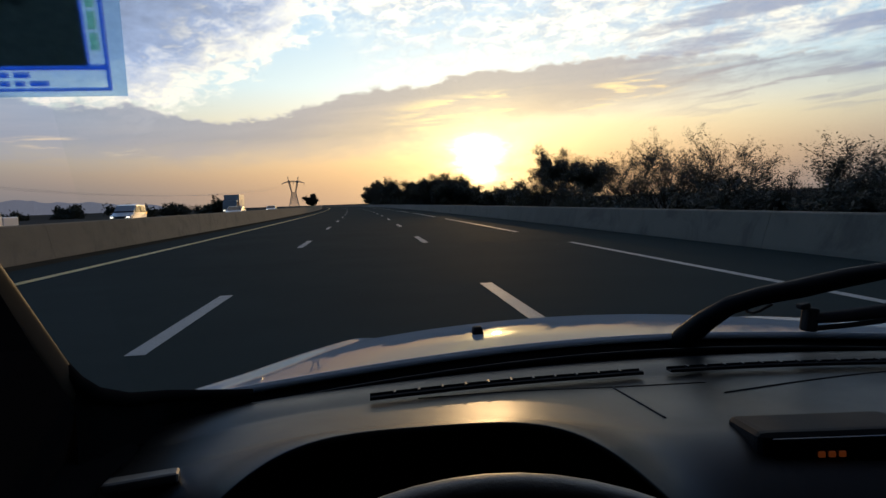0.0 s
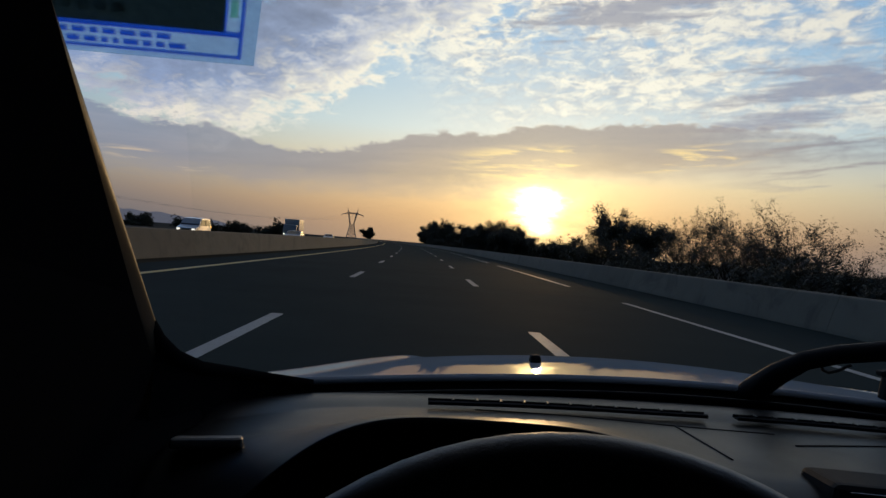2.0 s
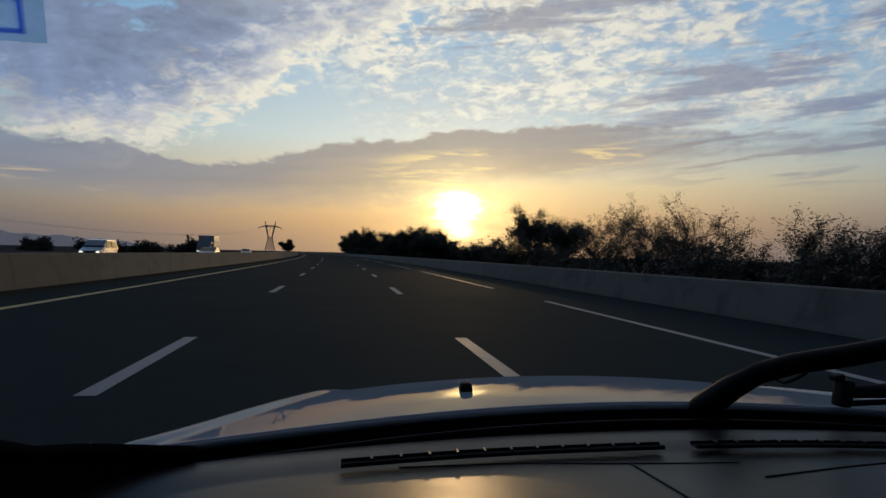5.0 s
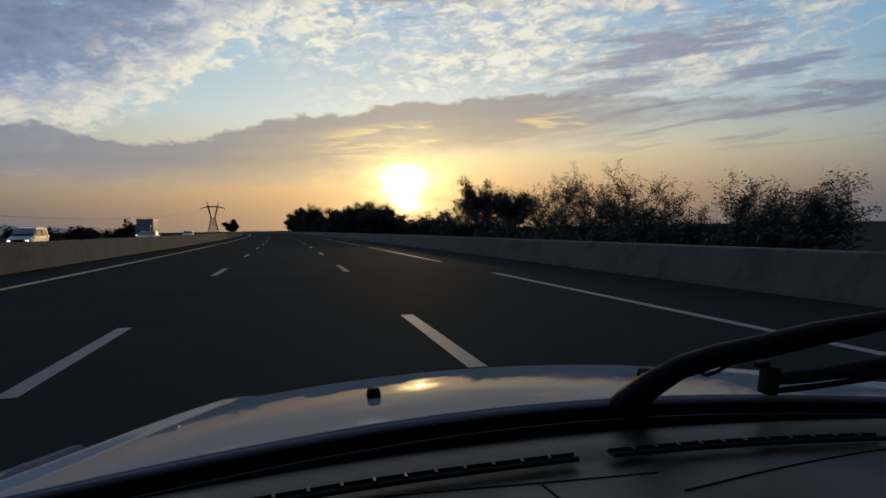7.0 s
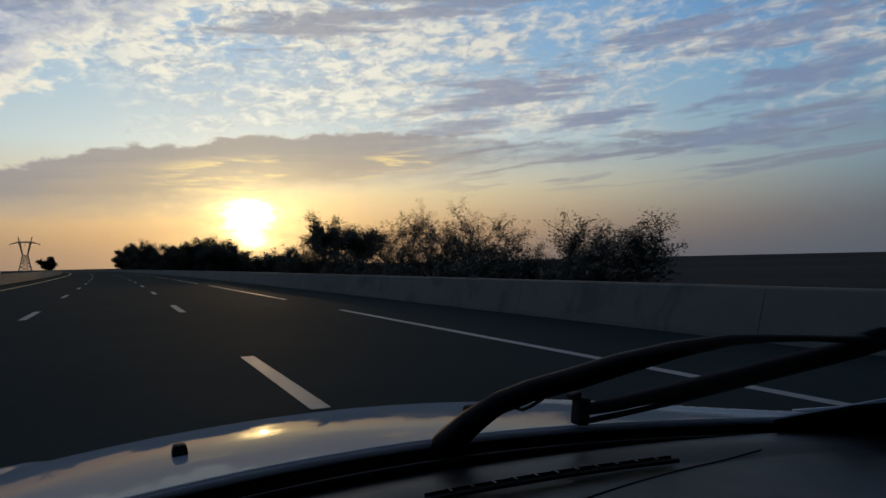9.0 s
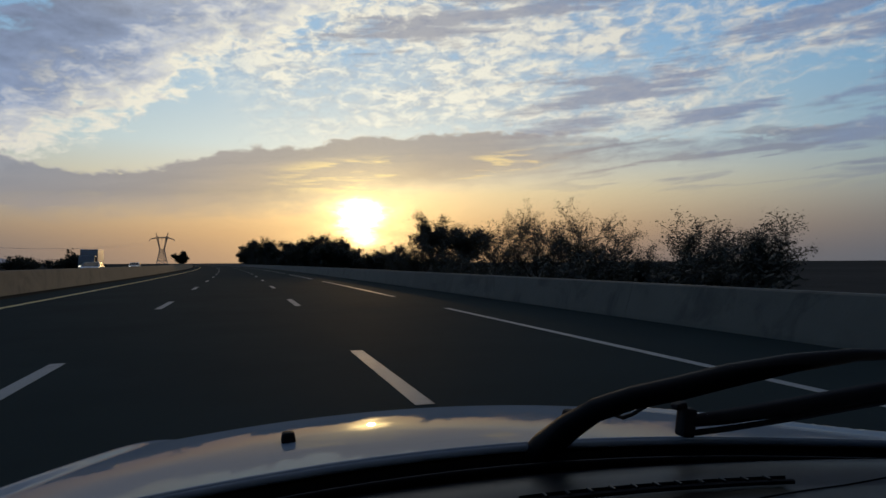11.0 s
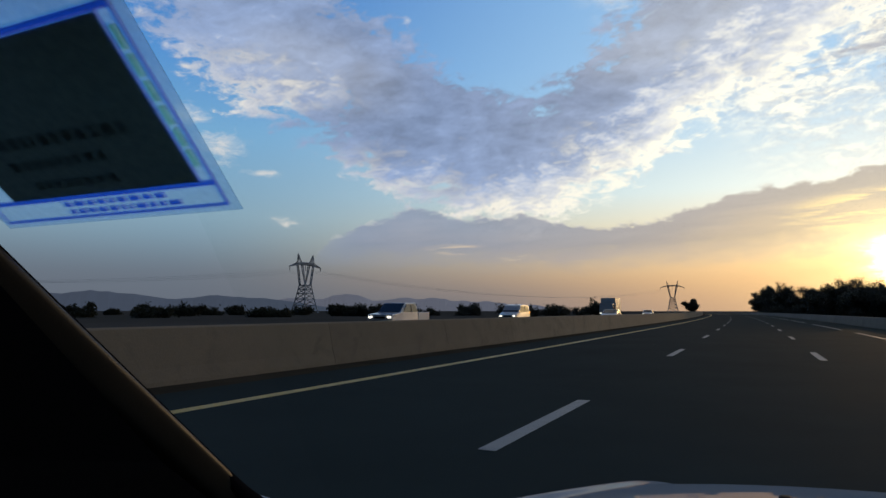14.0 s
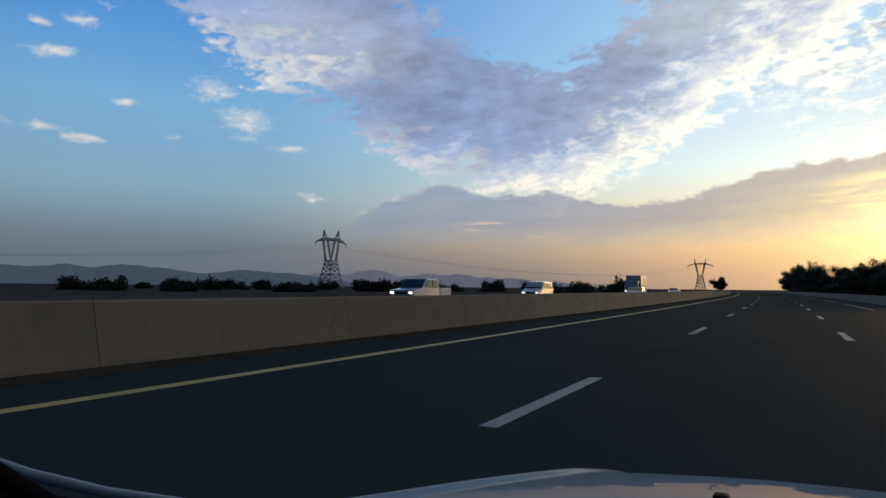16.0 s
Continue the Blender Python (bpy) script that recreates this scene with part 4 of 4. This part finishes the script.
def display():
    ob = part("clock_display", box("clock_display", (0.20, 0.085, 0.05), BLACK, (0, 0, 0), 0.012, 3), dashboard, "black recessed display with a dim orange figure", pose(0.43, 0.43, 0.874, -4, 0, -6))
    part("display_glass", box("display_glass", (0.17, 0.006, 0.034), SCREEN, (0, -0.043, 0.002), 0.002), ob, "dark glass")
    for k in range(3):
        part("lit_bar", box("lit_bar", (0.008, 0.003, 0.007), SCREEN_GLOW, (-0.03 + 0.012 * k, -0.0475, 0.0), 0.001, 1), ob, "dim orange lit bar")


display()
part("side_air_outlet", box("side_air_outlet", (0.075, 0.05, 0.012), plain("satin_grey_trim", (0.06, 0.065, 0.065), 0.45), (0, 0, 0), 0.005, 3), dashboard, "satin grey side air outlet", pose(-0.365, 0.425, 0.893, -14, 0, 14))


# steering wheel
def ring(name, r, t, mat, flat=1.0, n=72, m=12):
    verts, faces = [], []
    for i in range(n):
        a = 2 * math.pi * i / n
        for j in range(m):
            b = 2 * math.pi * j / m
            q = r + t * math.cos(b)
            verts.append((q * math.cos(a), q * math.sin(a), t * flat * math.sin(b)))
    faces = [(i * m + j, ((i + 1) % n) * m + j, ((i + 1) % n) * m + (j + 1) % m, i * m + (j + 1) % m) for i in range(n) for j in range(m)]
    return mesh_of(name, verts, faces, mat, True)


wheel = empty("steering_wheel", pose(-0.053, -0.078, 0.853, 55, 0, 0))
wheel.parent = car
part("rim", ring("rim", 0.207, 0.0155, LEATHER), wheel, "black leather rim")
part("airbag_cover", box("airbag_cover", (0.15, 0.13, 0.05), BLACK, (0, 0, -0.03), 0.02, 4), wheel)
for a in (0, 180, 270):
    v, f = [], []
    d = Vector((math.cos(radians(a)), math.sin(radians(a)), 0))
    tube(v, f, [tuple(d * 0.06 + Vector((0, 0, -0.03))), tuple(d * 0.12 + Vector((0, 0, -0.018))), tuple(d * 0.205)], [0.022, 0.016, 0.012], 8, 0.6)
    part("spoke", mesh_of("spoke", v, f, BLACK, True), wheel)


# pillars, roof, doors: the dark cabin
def pillar(side):
    """Trim of the windscreen pillar: its inner edge runs up and back along the glass."""
    def at(u, v):
        z = 0.90 + 0.58 * v
        x, y = -0.453 + 0.17 * (z - 0.95), 0.527 - 1.245 * (z - 0.95)
        g = min(1.57, u * 6)
        flank, rest = min(1, max(0, (u - 0.26) / 0.2)), max(0, u - 0.46)
        dx = -0.014 * (1 - math.sin(g)) - 0.002 * flank * flank - 0.24 * rest
        dy = 0.02 * math.cos(g) - 0.034 * flank - 0.20 * rest
        return (x + dx if side < 0 else 2 * CX - x - dx, y + dy, z + 0.004 * math.sin(g))
    return part("pillar_trim", grid("pillar_trim", at, 28, 40, TRIM, 0.0), car, "dark fabric-grained windscreen pillar trim catching orange light")


pillar(-1)
pillar(1)


def seal(side):
    """Black rubber band between glass and pillar trim; at its foot it sweeps round into the scuttle."""
    v, f = [], []
    pts = [(-0.441 + 0.17 * (z - 0.95) - 0.023, 0.535 - 1.245 * (z - 0.95), z) for z in (1.48, 1.36, 1.24, 1.14, 1.06, 1.02)] + [(-0.450, 0.478, 0.993), (-0.437, 0.505, 0.968), (-0.422, 0.560, 0.945), (-0.401, 0.64, 0.925), (-0.36, 0.68, 0.912), (-0.30, 0.715, 0.900)]
    tube(v, f, [(x if side < 0 else 2 * CX - x, y, z) for x, y, z in pts], [0.010] * 8 + [0.009, 0.008, 0.007, 0.006], 8)
    band = part("glass_seal", mesh_of("glass_seal", v, f, MATT, True), car, "black rubber seal along the pillar and windscreen corner")

    def corner(u, w):
        i = 6 + u * 5
        k = min(10, int(i))
        p, q = Vector(pts[k]), Vector(pts[k + 1])
        x, y, z = p.lerp(q, i - k)
        return (x if side < 0 else 2 * CX - x, y - 0.01 * w, z - 0.19 * w)
    part("corner_panel", grid("corner_panel", corner, 30, 6, MATT, 0.0), band, "black panel under the corner of the glass")


seal(-1)
seal(1)


def cheek(u, v):
    """Dark moulded corner between pillar foot and dashboard."""
    a = v * math.pi / 2
    return (-0.52 + 0.125 * math.sin(a), 0.56 - 0.34 * u, 0.70 + (0.235 - 0.08 * u) * (0.35 + 0.65 * math.cos(a) ** 0.7 if a < 1.57 else 0.35))


part("corner_moulding", grid("corner_moulding", cheek, 14, 14, MATT, 0.0), car, "dark moulding at the foot of the pillar")


for k in (-1, 1):
    v, f = [], []
    tube(v, f, [(CX + k * (CX - x), y, z) for x, y, z in ((-0.63, 0.47, 1.02), (-0.575, 0.56, 0.965), (-0.535, 0.63, 0.932), (-0.49, 0.72, 0.900), (-0.45, 0.79, 0.886))], [0.007, 0.007, 0.0065, 0.006, 0.005], 8)
    part("pillar_foot", mesh_of("pillar_foot", v, f, PAINT, True), car, "white edge of the body at the foot of the windscreen")


def sheet(name, pts, mat, label, thick=0.02):
    bm = bmesh.new()
    f = bm.faces.new([bm.verts.new(p) for p in pts])
    bm.normal_update()
    r = bmesh.ops.extrude_face_region(bm, geom=[f])
    bmesh.ops.translate(bm, vec=f.normal * thick, verts=[g for g in r["geom"] if isinstance(g, bmesh.types.BMVert)])
    return part(name, bm_mesh(name, bm, mat), car, label)


sheet("roof_lining", [(-0.37, 0.24, 1.47), (1.09, 0.24, 1.47), (1.07, -1.7, 1.50), (-0.35, -1.7, 1.50)], LINER, "grey fabric roof lining")
# The upper part is added over the driver's window to keep the pillar dark.
sheet("door_trim", [(-0.50, 0.80, 0.30), (-0.50, -1.7, 0.30), (-0.50, -1.7, 1.50), (-0.38, -0.10, 1.48), (-0.44, 0.34, 1.06), (-0.50, 0.62, 0.86)], MATT, "dark door trim beside the driver, raised over the window to block light")
sheet("passenger_door_trim", [(1.22, 0.80, 0.30), (1.22, -1.7, 0.30), (1.22, -1.7, 0.96), (1.22, 0.62, 0.86)], MATT, "dark trim of the passenger door")
sheet("rear_panel", [(-0.50, -1.7, 0.30), (1.22, -1.7, 0.30), (1.10, -1.7, 1.50), (-0.40, -1.7, 1.50)], MATT, "dark panel closing the cabin behind")
sheet("cabin_floor", [(-0.50, 0.80, 0.30), (1.22, 0.80, 0.30), (1.22, -1.7, 0.30), (-0.50, -1.7, 0.30)], MATT, "dark cabin floor")
sheet("bulkhead", [(-0.50, 0.66, 0.30), (1.22, 0.66, 0.30), (1.22, 0.66, 0.84), (-0.50, 0.66, 0.84)], MATT, "dark bulkhead under the dashboard")
for name, x, y in (("front_wheel", -0.36, 1.25), ("front_wheel", 1.08, 1.25), ("rear_wheel", -0.36, -1.3), ("rear_wheel", 1.08, -1.3)):
    part(name, ring("tyre", 0.22, 0.085, TYRE, 1.1, 40, 10), car, "black tyre", pose(x, y, 0.305, 0, 90, 0))


def arch(y, r=0.36):
    return [(y - r * math.cos(radians(a)), 0.24 + r * math.sin(radians(a))) for a in range(0, 181, 15)]


outline = [(1.83, 0.24), (1.88, 0.42), (1.86, 0.58), (1.72, 0.66), (1.30, 0.745), (0.90, 0.80), (0.60, 0.85), (-2.20, 0.90), (-2.32, 0.60), (-2.28, 0.24)] + arch(-1.30) + arch(1.25)
for x in (-0.545, 1.245):
    sheet("body_side", [(x, y, z) for y, z in outline], PAINT, "white body side with wheel arches", 0.02)
part("nose_panel", grid("nose_panel", lambda u, v: (CX + (u - 0.5) * 1.76, 1.86 - 0.10 * abs((u - 0.5) * 1.76) ** 2 + 0.05 * math.sin(math.pi * v) - 0.02 * v, bonnet_z(CX + (u - 0.5) * 1.72, 1.84) - 0.01 + (0.24 - bonnet_z(CX, 1.84)) * v), 30, 12, PAINT, 0.02), car, "white nose panel")
part("radiator_grille", box("radiator_grille", (0.8, 0.04, 0.12), BLACK, (0, 0, 0), 0.015, 2), car, "black grille", Matrix.Translation((CX, 1.905, 0.43)))
for x in (-0.30, 1.02):
    part("headlamp", box("headlamp", (0.26, 0.06, 0.13), plain("lamp_glass", (0.5, 0.52, 0.55), 0.08), (0, 0, 0), 0.03, 3), car, "clear headlamp", Matrix.Translation((x, 1.84, 0.56)))
sheet("tailgate", [(-0.52, -2.28, 0.26), (1.24, -2.28, 0.26), (1.24, -2.24, 0.90), (1.10, -1.92, 1.50), (-0.38, -1.92, 1.50), (-0.52, -2.24, 0.90)], PAINT, "white tailgate")
for x, k in ((-0.53, 1), (1.25, -1)):
    for y0, y1 in ((0.30, -0.62), (-0.68, -1.62)):
        ob = sheet("side_glass", [(x, y0, 0.90), (x, y1, 0.90), (x + k * 0.10, y1, 1.46), (x + k * 0.10, y0 - 0.24 * (y0 > 0), 1.46)][::k], GLASS, "clear side window", 0.004)
        ob.visible_shadow = False
    for y in (-0.65, -1.70):
        sheet("door_pillar", [(x, y + 0.04, 0.90), (x, y - 0.04, 0.90), (x + k * 0.105, y - 0.04, 1.49), (x + k * 0.105, y + 0.04, 1.49)][::k], BLACK, "black door pillar", 0.02)
sheet("roof_skin", [(-0.42, 0.23, 1.505), (1.14, 0.23, 1.505), (1.14, -1.9, 1.53), (-0.42, -1.9, 1.53)], PAINT, "white roof skin")


# sticker hung inside the glass: dark paper back, clear printed border
def sticker():
    ux, uy = Vector((1.0, 0.02, 0.0)).normalized(), Vector((0.13, -0.85, 0.527)).normalized()
    n = ux.cross(uy).normalized()
    vy = n.cross(ux).normalized()
    base = empty("windscreen_sticker", Matrix.Translation((-0.322, 0.326, 1.286)) @ Matrix(((*ux, 0), (*vy, 0), (*n, 0), (0, 0, 0, 1))).transposed())

    def flat(name, x0, x1, y0, y1, h, mat, label=""):
        """A thin slanted piece of the sheet."""
        k = 1.40
        top, low = h + 0.0003, h - 0.0003
        ring = [((x + 0.258 * y) * k, y * k) for x, y in ((x0, y0), (x1, y0), (x1, y1), (x0, y1))]
        me = mesh_of(name, [(x, y, low) for x, y in ring] + [(x, y, top) for x, y in ring], [(3, 2, 1, 0), (4, 5, 6, 7), (0, 1, 5, 4), (1, 2, 6, 5), (2, 3, 7, 6), (3, 0, 4, 7)], mat)
        part(name, me, base, label)
    flat("clear_border", -0.227, 0.003, 0.0, 0.172, 0.0, FILM, "clear pale blue film border")
    flat("paper_back", -0.194, -0.0185, 0.0265, 0.1385, -0.0012, PAPER_BACK, "dark grey back of the paper")
    for x0, x1, y0, y1 in ((-0.222, -0.006, 0.0035, 0.0060), (-0.222, -0.008, 0.0220, 0.0262), (-0.0085, -0.0060, 0.006, 0.170), (-0.0188, -0.0168, 0.0265, 0.1385), (-0.224, -0.2215, 0.0035, 0.170), (-0.222, -0.0085, 0.1386, 0.1425), (-0.085, -0.083, 0.1425, 0.170)):
        flat("blue_rule", x0, x1, y0, y1, -0.0022, FILM_BLUE, "printed blue rule")
    for k in range(6):
        flat("green_mark", -0.0152, -0.0105, 0.038 + 0.0158 * k, 0.0515 + 0.0158 * k, -0.0022, FILM_GREEN, "printed green mark")
    rng = random.Random(3)
    for row in range(2):
        x = -0.148
        while x < -0.053:
            w = rng.uniform(0.004, 0.011)
            flat("print_bar", x, x + w, 0.0080 + 0.0075 * row, 0.0125 + 0.0075 * row, -0.0022, FILM_BLUE, "unreadable blue print as a bar")
            x += w + 0.0028
    for row, (a, b) in enumerate(((-0.178, -0.050), (-0.165, -0.074), (-0.158, -0.086))):
        x = a
        while x < b:
            w = rng.uniform(0.004, 0.009)
            flat("ink_bar", x, x + w, 0.070 - 0.0175 * row, 0.0790 - 0.0185 * row, -0.0024, INK, "unreadable dark print as a bar")
            x += w + 0.0036
    tagged(base, "paper sticker with clear blue-printed border stuck inside the windscreen", "sticker")


sticker()


# ---- other vehicles ----
def hull(name, side, width, mat, taper=0.86):
    """A vehicle body from its side outline (along, up); the upper part leans inwards."""
    zmin, zmax = min(z for _, z in side), max(z for _, z in side)
    bm = bmesh.new()
    rings = []
    for s in (-1, 1):
        rings.append([bm.verts.new((s * width / 2 * (1 - (1 - taper) * max(0, (z - 0.9) / (zmax - 0.9 + 1e-6))), y, z)) for y, z in side])
    bm.faces.new(rings[0])
    bm.faces.new(list(reversed(rings[1])))
    n = len(side)
    for k in range(n):
        bm.faces.new((rings[0][k], rings[1][k], rings[1][(k + 1) % n], rings[0][(k + 1) % n]))
    bmesh.ops.recalc_face_normals(bm, faces=bm.faces[:])
    bmesh.ops.bevel(bm, geom=[e for e in bm.edges], offset=0.05, segments=2, affect="EDGES", profile=0.6)
    return bm_mesh(name, bm, mat, False)


def wheels(base, ys, w, r):
    for y in ys:
        for s in (-1, 1):
            t = part("wheel", ring("tyre", r * 0.72, r * 0.28, TYRE, 0.8, 28, 8), base, "black tyre", pose(s * (w / 2 - 0.12), y, r, 0, 90, 0))
            part("hub", ring("hub", r * 0.22, r * 0.2, STEEL, 0.5, 16, 6), t, "grey wheel hub")


def window(base, name, pts, off=0.01):
    bm = bmesh.new()
    f = bm.faces.new([bm.verts.new(p) for p in pts])
    bm.normal_update()
    r = bmesh.ops.extrude_face_region(bm, geom=[f])
    bmesh.ops.translate(bm, vec=f.normal * off, verts=[g for g in r["geom"] if isinstance(g, bmesh.types.BMVert)])
    part(name, bm_mesh(name, bm, DARK_GLASS), base, "dark window glass")


def lamps(base, y, z, w):
    for s in (-1, 1):
        part("headlight", box("headlight", (0.26, 0.06, 0.13), HEADLIGHT, (0, 0, 0), 0.03, 2), base, "lit headlight", Matrix.Translation((s * (w / 2 - 0.22), y, z)))
    part("bumper", box("bumper", (w * 0.98, 0.16, 0.22), BLACK, (0, 0, 0), 0.04, 2), base, "dark bumper", Matrix.Translation((0, y - 0.03, z - 0.3)))
    part("grille", box("grille", (w * 0.42, 0.05, 0.12), BLACK, (0, 0, 0), 0.02, 2), base, "dark grille", Matrix.Translation((0, y - 0.005, z - 0.03)))


# each faces towards -y, its own front
def pickup(m):
    b = empty("pickup_truck")
    part("cab", hull("cab", [(-2.45, 0.45), (-2.45, 0.98), (-1.35, 1.10), (-0.62, 1.70), (0.75, 1.72), (0.95, 1.10), (0.95, 0.45)], 1.74, VAN_WHITE), b, "white cab with bonnet")
    part("load_bed", hull("load_bed", [(0.97, 0.50), (0.97, 1.12), (2.55, 1.12), (2.55, 0.50)], 1.72, VAN_WHITE, 1.0), b, "white load bed")
    for s in (-1, 1):
        window(b, "side_window", [(s * 0.86, -1.05, 1.14), (s * 0.80, -0.55, 1.60), (s * 0.80, -0.08, 1.61), (s * 0.86, -0.08, 1.14)][::s], 0.012)
        window(b, "rear_side_window", [(s * 0.86, 0.04, 1.14), (s * 0.80, 0.04, 1.61), (s * 0.80, 0.62, 1.62), (s * 0.86, 0.78, 1.14)][::s], 0.012)
    window(b, "front_window", [(-0.78, -1.345, 1.14), (0.78, -1.345, 1.14), (0.70, -0.68, 1.66), (-0.70, -0.68, 1.66)], 0.012)
    lamps(b, -2.45, 0.82, 1.74)
    wheels(b, (-1.65, 1.55), 1.74, 0.36)
    tagged(b, "white pickup truck with lit headlights on the opposite carriageway", "pickup truck")
    b.matrix_world = m


def small_van(m):
    b = empty("small_van")
    part("body", hull("body", [(-2.1, 0.35), (-2.12, 0.85), (-1.25, 1.08), (-0.55, 1.72), (0.4, 1.82), (1.95, 1.78), (2.1, 1.0), (2.1, 0.35)], 1.72, VAN_WHITE), b, "white panel body")
    for s in (-1, 1):
        window(b, "side_window", [(s * 0.85, -0.95, 1.12), (s * 0.78, -0.45, 1.62), (s * 0.78, 0.42, 1.64), (s * 0.85, 0.42, 1.12)][::s], 0.012)
        window(b, "rear_side_window", [(s * 0.85, 0.58, 1.12), (s * 0.78, 0.58, 1.64), (s * 0.78, 1.62, 1.62), (s * 0.85, 1.78, 1.12)][::s], 0.012)
        part("tail_light", box("tail_light", (0.06, 0.12, 0.22), AMBER, (0, 0, 0), 0.02, 2), b, "amber lamp", Matrix.Translation((s * 0.84, 2.08, 1.05)))
    window(b, "front_window", [(-0.78, -1.20, 1.13), (0.78, -1.20, 1.13), (0.70, -0.60, 1.66), (-0.70, -0.60, 1.66)], 0.02)
    lamps(b, -2.1, 0.74, 1.72)
    wheels(b, (-1.35, 1.35), 1.72, 0.31)
    tagged(b, "white small van with side windows on the opposite carriageway", "van")
    b.matrix_world = m


def lorry(m):
    b = empty("lorry")
    part("cab", hull("cab", [(-3.2, 0.45), (-3.25, 1.5), (-3.0, 2.35), (-1.5, 2.4), (-1.5, 0.45)], 2.2, VAN_WHITE, 0.94), b, "white lorry cab")
    part("box_body", box("box_body", (2.35, 5.2, 2.55), VAN_WHITE, (0, 1.25, 2.05), 0.04, 2), b, "white box body")
    part("chassis", box("chassis", (1.9, 6.0, 0.25), BLACK, (0, 0.8, 0.62), 0.03, 1), b, "dark chassis")
    window(b, "front_window", [(-0.98, -3.21, 1.55), (0.98, -3.21, 1.55), (0.93, -3.03, 2.25), (-0.93, -3.03, 2.25)], 0.02)
    for s in (-1, 1):
        window(b, "side_window", [(s * 1.09, -2.85, 1.5), (s * 1.06, -2.75, 2.2), (s * 1.06, -1.85, 2.2), (s * 1.09, -1.8, 1.5)][::s], 0.012)
        part("mirror", box("mirror", (0.16, 0.08, 0.36), BLACK, (0, 0, 0), 0.03, 2), b, "black side mirror", Matrix.Translation((s * 1.22, -3.05, 1.85)))
    lamps(b, -3.24, 0.85, 2.2)
    wheels(b, (-2.2, 2.6), 2.3, 0.46)
    tagged(b, "white box lorry with lit headlights on the opposite carriageway", "lorry")
    b.matrix_world = m


def saloon(m):
    b = empty("saloon_car")
    part("body", hull("body", [(-2.1, 0.32), (-2.12, 0.72), (-1.1, 0.92), (-0.4, 1.40), (0.9, 1.35), (1.55, 1.0), (2.1, 0.95), (2.1, 0.32)], 1.7, VAN_WHITE), b, "white car body")
    for s in (-1, 1):
        window(b, "side_window", [(s * 0.85, -0.85, 0.96), (s * 0.79, -0.3, 1.34), (s * 0.79, 0.85, 1.35), (s * 0.85, 1.25, 0.98)][::s], 0.012)
    window(b, "front_window", [(-0.74, -1.05, 0.97), (0.74, -1.05, 0.97), (0.66, -0.45, 1.37), (-0.66, -0.45, 1.37)], 0.015)
    lamps(b, -2.1, 0.66, 1.7)
    wheels(b, (-1.3, 1.3), 1.7, 0.31)
    tagged(b, "white saloon car with lit headlights on the opposite carriageway", "car")
    b.matrix_world = m


def on_far_road(off, u):
    x, y, z = along(off, u, 0.0)
    return pose(x, y, z, 0, 0, math.degrees(math.atan2(2 * u / BEND, 1)))


pickup(on_far_road(-20.4, 36))
small_van(on_far_road(-20.2, 58))
lorry(on_far_road(-20.3, 108))
saloon(on_far_road(-14.5, 76))
saloon(on_far_road(-16.5, 128))


# ---- the bridge already passed, behind the car ----
def bridge(y0):
    b = empty("road_bridge", Matrix.Translation((0, y0, 0)))
    part("deck", box("deck", (64, 9.5, 0.9), BRIDGE_CONCRETE, (0, 0, 6.2), 0.06, 2), b, "grey concrete bridge deck")
    for s in (-1, 1):
        part("edge_beam", box("edge_beam", (64, 0.5, 0.75), BRIDGE_CONCRETE, (0, s * 4.85, 6.45), 0.05, 2), b)
        rail = part("railing", box("railing", (64, 0.07, 0.07), STEEL, (0, s * 4.85, 7.85), 0.01, 1), b, "grey steel railing")
        post = box("railing_post", (0.06, 0.06, 1.05), STEEL, (0, 0, 0), 0.008, 1)
        for k in range(-31, 32):
            part("railing_post", post, rail, "", Matrix.Translation((k * 1.0, s * 4.85, 7.33)))
        part("abutment_slope", grid("abutment_slope", lambda u, v, s=s: (s * (13.5 + 16 * u), -7 + 14 * v, 5.8 * u - 0.05), 12, 8, VERGE, 0.1), b, "paved earth slope under the bridge end")
    v, f = [], []
    tube(v, f, [(-9.2, -2.6, -0.1), (-9.2, -2.6, 5.2), (-9.2, -2.6, 5.8)], [0.55, 0.5, 0.75], 16)
    tube(v, f, [(-9.2, 2.6, -0.1), (-9.2, 2.6, 5.2), (-9.2, 2.6, 5.8)], [0.55, 0.5, 0.75], 16)
    part("pier", mesh_of("pier", v, f, BRIDGE_CONCRETE, True), b, "round concrete pier")
    tagged(b, "grey concrete motorway bridge with steel railings on a round pier", "bridge")


bridge(-52.0)
